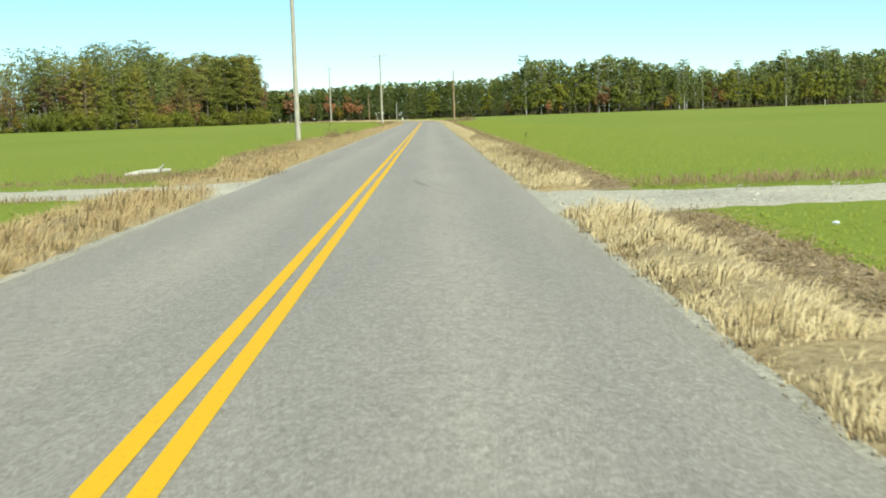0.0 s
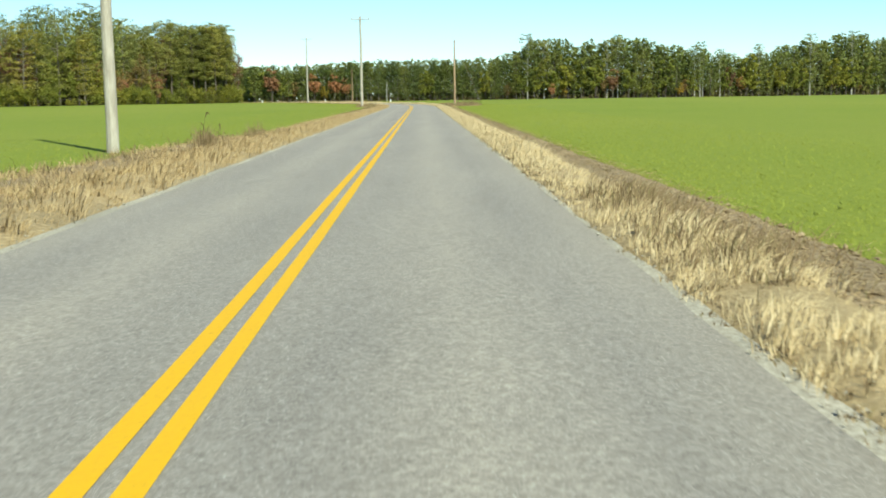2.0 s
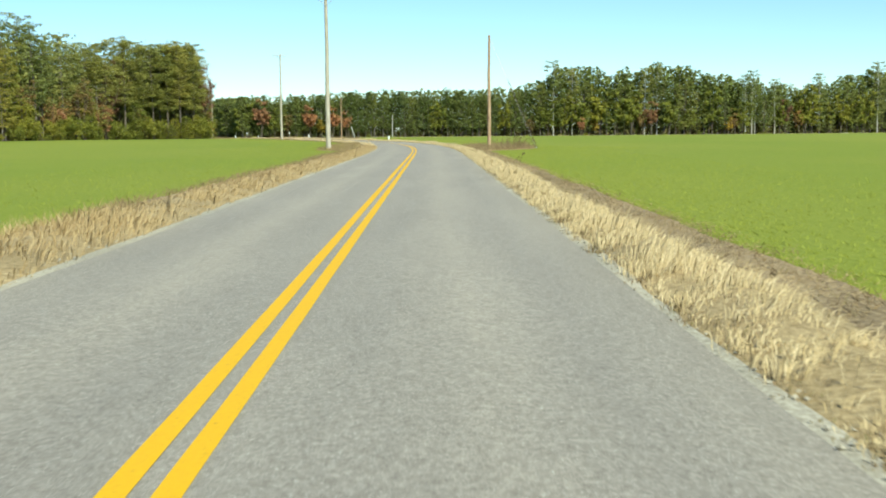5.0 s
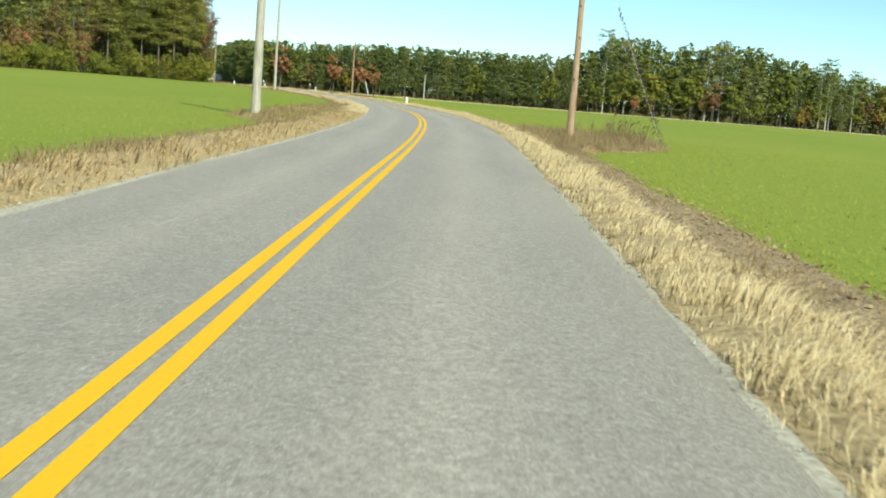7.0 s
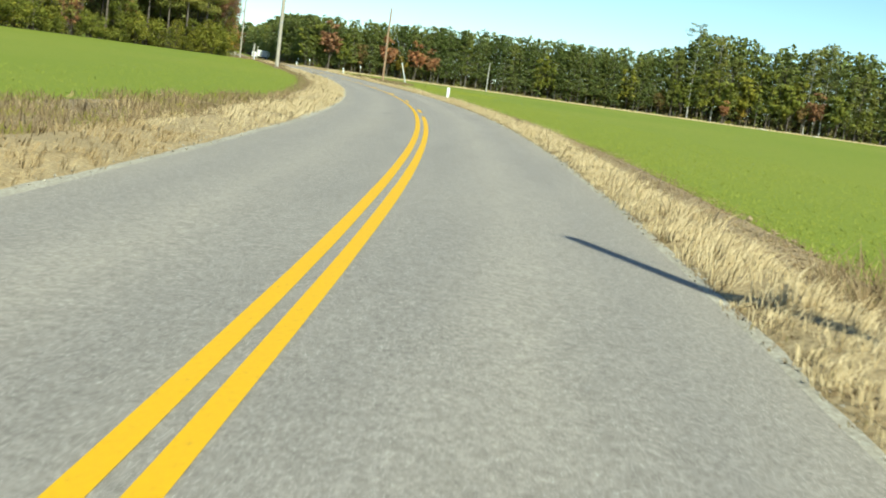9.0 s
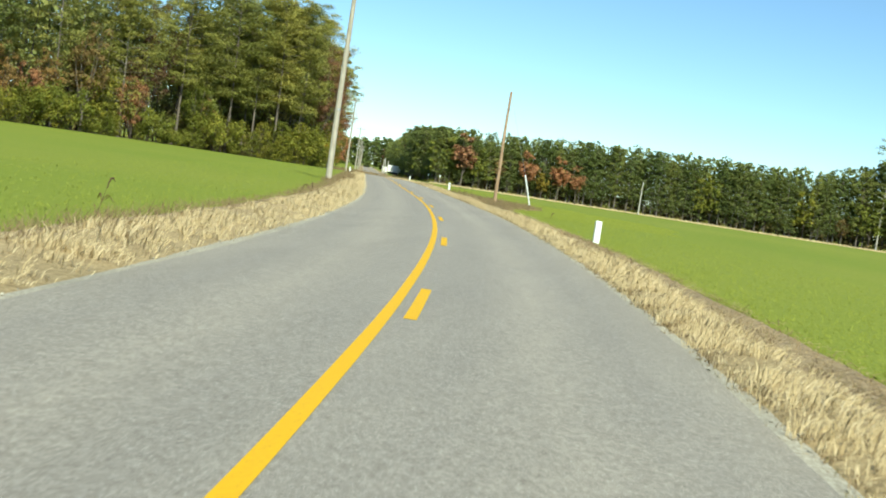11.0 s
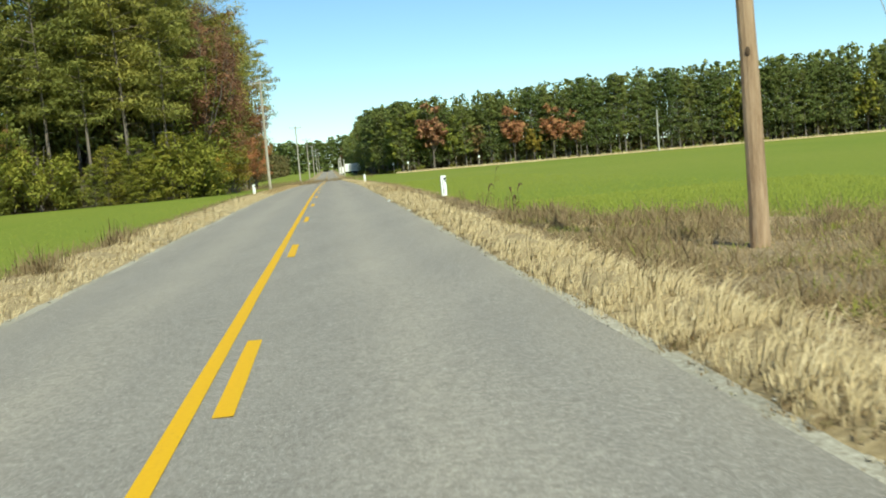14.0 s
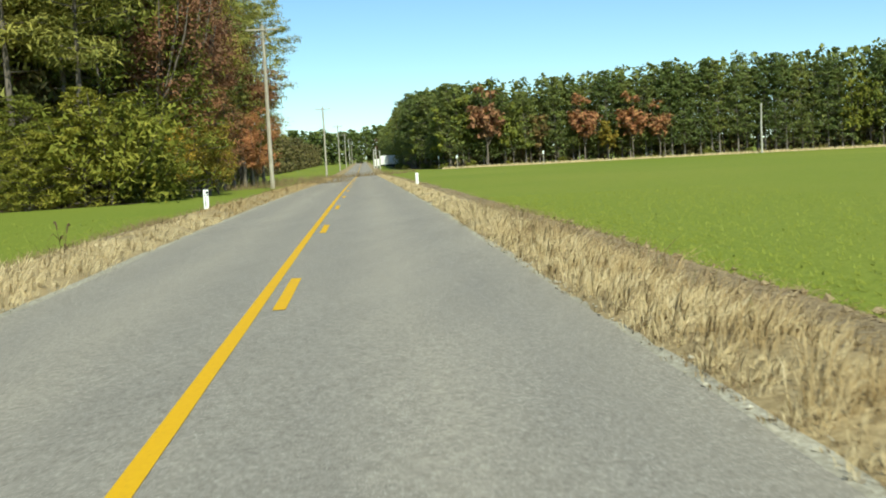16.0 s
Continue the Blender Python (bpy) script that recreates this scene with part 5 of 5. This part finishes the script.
# ---- small things ----
def seed_stalk(x, y, height, turn, seed):
    """A tall dead grass stalk with a drooping seed head and dry leaves."""
    r = random.Random(seed)
    root = new("seed_stalk")
    root.matrix_basis = Matrix.Translation((x, y, float(land(x, y)))) @ Matrix.Rotation(turn, 4, "Z")
    bend = [(0.02 * k, 0, height * (0.12 * k)) for k in range(8)]
    top = Vector(bend[-1])
    bm = bmesh.new()
    closed_tube(bm, bend, [0.0075 - 0.0006 * k for k in range(8)], 6)
    part("stem", bm, M_STALK, root)
    bm = bmesh.new()
    closed_tube(bm, [top, top + Vector((0.02, 0, 0.08)), top + Vector((0.055, 0, 0.15)), top + Vector((0.10, 0, 0.16)), top + Vector((0.14, 0, 0.11))], [0.006, 0.015, 0.020, 0.016, 0.004], 7)
    for v in bm.verts:
        v.co += Vector((r.uniform(-1, 1), r.uniform(-1, 1), r.uniform(-1, 1))) * 0.006
    part("seed_head", bm, M_STALK, root, "brown drooping seed head")
    for k in range(3):
        z = height * r.uniform(0.2, 0.6)
        w = r.uniform(0, 6.28)
        d = Vector((math.cos(w), math.sin(w), 0))
        side = Vector((-d.y, d.x, 0)) * 0.014
        a = Vector((0.02 * z / height * 8, 0, z))
        pts = [a, a + d * 0.13 + Vector((0, 0, 0.12)), a + d * 0.3 + Vector((0, 0, -0.02))]
        bm = bmesh.new()
        vs = [bm.verts.new(p) for p in (pts[0] - side * 0.5, pts[0] + side * 0.5, pts[1] + side, pts[1] - side, pts[2])]
        bm.faces.new((vs[0], vs[1], vs[2], vs[3]))
        bm.faces.new((vs[3], vs[2], vs[4]))
        bmesh.ops.solidify(bm, geom=bm.faces[:], thickness=0.003)
        part("leaf", bm, M_WEED, root)
    tagged(root, "tall dead brown grass stalk with a drooping seed head", "weed", "seed stalks in the verges")


sr = random.Random(8)
for k in range(13):
    x, y = 1.5 + 2.1 * (k + sr.uniform(0, 0.8)) / 13, 200.9 + sr.uniform(-0.8, 0.9)
    seed_stalk(x, y, sr.uniform(0.6, 1.15), sr.uniform(-0.7, 0.7), 500 + k)


for k, (s_, o_, hgt, w_) in enumerate(((81.2, -5.7, 0.95, 0.3), (82.0, -5.2, 0.5, 2.0), (46.7, 4.88, 0.45, 1.0), (159.0, 4.65, 0.34, 0.4), (259.2, -5.2, 0.5, 1.2), (276.0, -4.2, 0.42, 0.2),
                                       (279.1, -4.0, 0.42, 2.2), (332.0, 4.8, 0.6, 0.6), (332.6, 4.9, 0.5, 1.9), (335.5, 4.6, 0.55, 0.1), (351.8, 7.1, 0.8, 0.2), (371.1, -4.2, 0.5, 1.5), (372.6, -4.6, 0.5, 2.5), (285.2, 4.3, 0.5, 0.7))):
    x, y, z = along(s_, o_)
    seed_stalk(float(x), float(y), hgt, w_, 560 + k)


def white_log():
    root = new("fallen_log")
    bm = bmesh.new()
    closed_tube(bm, [(-8.55, 30.75, 0.09), (-8.2, 31.0, 0.13), (-7.8, 31.35, 0.15), (-7.55, 31.6, 0.16)], [0.05, 0.075, 0.07, 0.04], 9)
    part("stem", bm, M_PALE, root)
    bm = bmesh.new()
    closed_tube(bm, [(-7.85, 31.3, 0.15), (-7.7, 31.3, 0.27), (-7.62, 31.28, 0.34)], [0.035, 0.025, 0.012], 6)
    part("branch_stub", bm, M_PALE, root)
    tagged(root, "pale bleached fallen log lying in weeds", "log")


white_log()


def scrap(x, y, size, turn):
    """A crumpled scrap of white plastic."""
    bm = bmesh.new()
    bmesh.ops.create_icosphere(bm, subdivisions=2, radius=size)
    r = random.Random(int(x * 100))
    for v in bm.verts:
        v.co *= r.uniform(0.6, 1.15)
        v.co.z *= 0.45
    ob = part("litter_scrap", bm, M_WHITE)
    ob.matrix_basis = Matrix.Translation((x, y, float(land(x, y)) + size * 0.35)) @ Matrix.Rotation(turn, 4, "Z")
    tagged(ob, "crumpled white plastic litter lying on the verge", "litter", "litter on the verge")


for x, y, sz, w in ((-1.68, 190.3, 0.09, 0.3), (-38.2, 366.4, 0.07, 1.0), (-33.2, 345.1, 0.08, 1.4), (-31.1, 338.4, 0.05, 2.0), (-30.48, 336.2, 0.055, 0.2), (4.3, 13.5, 0.05, 0.4), (-4.2, 51.0, 0.04, 1.2), (-19.48, 316.4, 0.07, 0.7)):
    scrap(x, y, sz, w)


# ---- white box truck standing at the far side road ----
def box_truck(x, y, turn):
    root = new("box_truck")
    root.matrix_basis = Matrix.Translation((x, y, float(land(x, y)))) @ Matrix.Rotation(turn, 4, "Z")
    bm = bmesh.new()
    box(bm, (-1.2, -2.2, 0.95), (1.2, 2.6, 3.3), bevel=0.05)
    part("cargo_box", bm, M_WHITE, root)
    bm = bmesh.new()
    box(bm, (-1.05, 2.75, 0.6), (1.05, 4.5, 2.5), bevel=0.12)
    part("cab", bm, M_WHITE, root)
    bm = bmesh.new()
    box(bm, (-0.85, 4.47, 1.55), (0.85, 4.53, 2.3), bevel=0.02)
    part("windscreen", bm, M_BLACK, root, "dark glass windscreen")
    bm = bmesh.new()
    box(bm, (-0.5, -2.2, 0.55), (0.5, 3.0, 0.95))
    part("chassis", bm, M_BLACK, root)
    for sx in (-1, 1):
        for wy in (-1.2, 3.5):
            bm = bmesh.new()
            closed_tube(bm, [(sx * 0.78, wy, 0.46), (sx * 1.02, wy, 0.46)], [0.46, 0.46], 16)
            wheel = part("wheel", bm, M_BLACK, root)
            bm = bmesh.new()
            closed_tube(bm, [(sx * 0.80, wy, 0.46), (sx * 1.03, wy, 0.46)], [0.25, 0.25], 14)
            part("rim", bm, M_STEEL, wheel, "dull steel wheel rim")
    tagged(root, "white box truck standing beside the road at the wood", "truck")


box_truck(-118.0, 650.0, 1.9)


def old_post(x, y, height, lean):
    bm = bmesh.new()
    closed_tube(bm, [(0, 0, -0.3), (0, 0, height * 0.5), (lean, 0, height * 0.97), (lean * 1.05, 0, height)], [0.2, 0.17, 0.14, 0.1], 8)
    ob = part("dead_trunk", bm, M_PALE)
    ob.matrix_basis = Matrix.Translation((x, y, float(land(x, y))))
    tagged(ob, "pale bare dead trunk standing at the edge of the wood", "dead tree", "dead trunks")


for x, y, h, l in ((-26.8, 569.4, 8.9, 0.1), (-119.0, 637.9, 5.0, 0.1), (-121.1, 647.7, 5.6, -0.1), (-117.5, 638.2, 4.6, 0.05)):
    old_post(x, y, h, l)


def heap(x, y, size):
    """A low pale heap of sand and dead stalks at the field's far edge."""
    bm = bmesh.new()
    bmesh.ops.create_icosphere(bm, subdivisions=2, radius=1.0)
    r = random.Random(int(x * 10))
    for v in bm.verts:
        v.co *= r.uniform(0.85, 1.15)
        v.co.x *= size * 1.7
        v.co.y *= size
        v.co.z = max(v.co.z, -0.2) * size * 0.45
    ob = part("sand_heap", bm, M_TRACK)
    ob.matrix_basis = Matrix.Translation((x, y, float(land(x, y)))) @ Matrix.Rotation(r.uniform(-0.4, 0.4), 4, "Z")
    tagged(ob, "low pale heap of sand at the field's far edge", "heap", "heaps at the field's edge")


for x, y, sz in ((55, 551, 1.0), (70, 548, 0.8), (92, 545, 1.1), (118, 545, 0.9), (140, 550, 1.2), (176, 556, 1.0)):
    heap(x, y, sz)
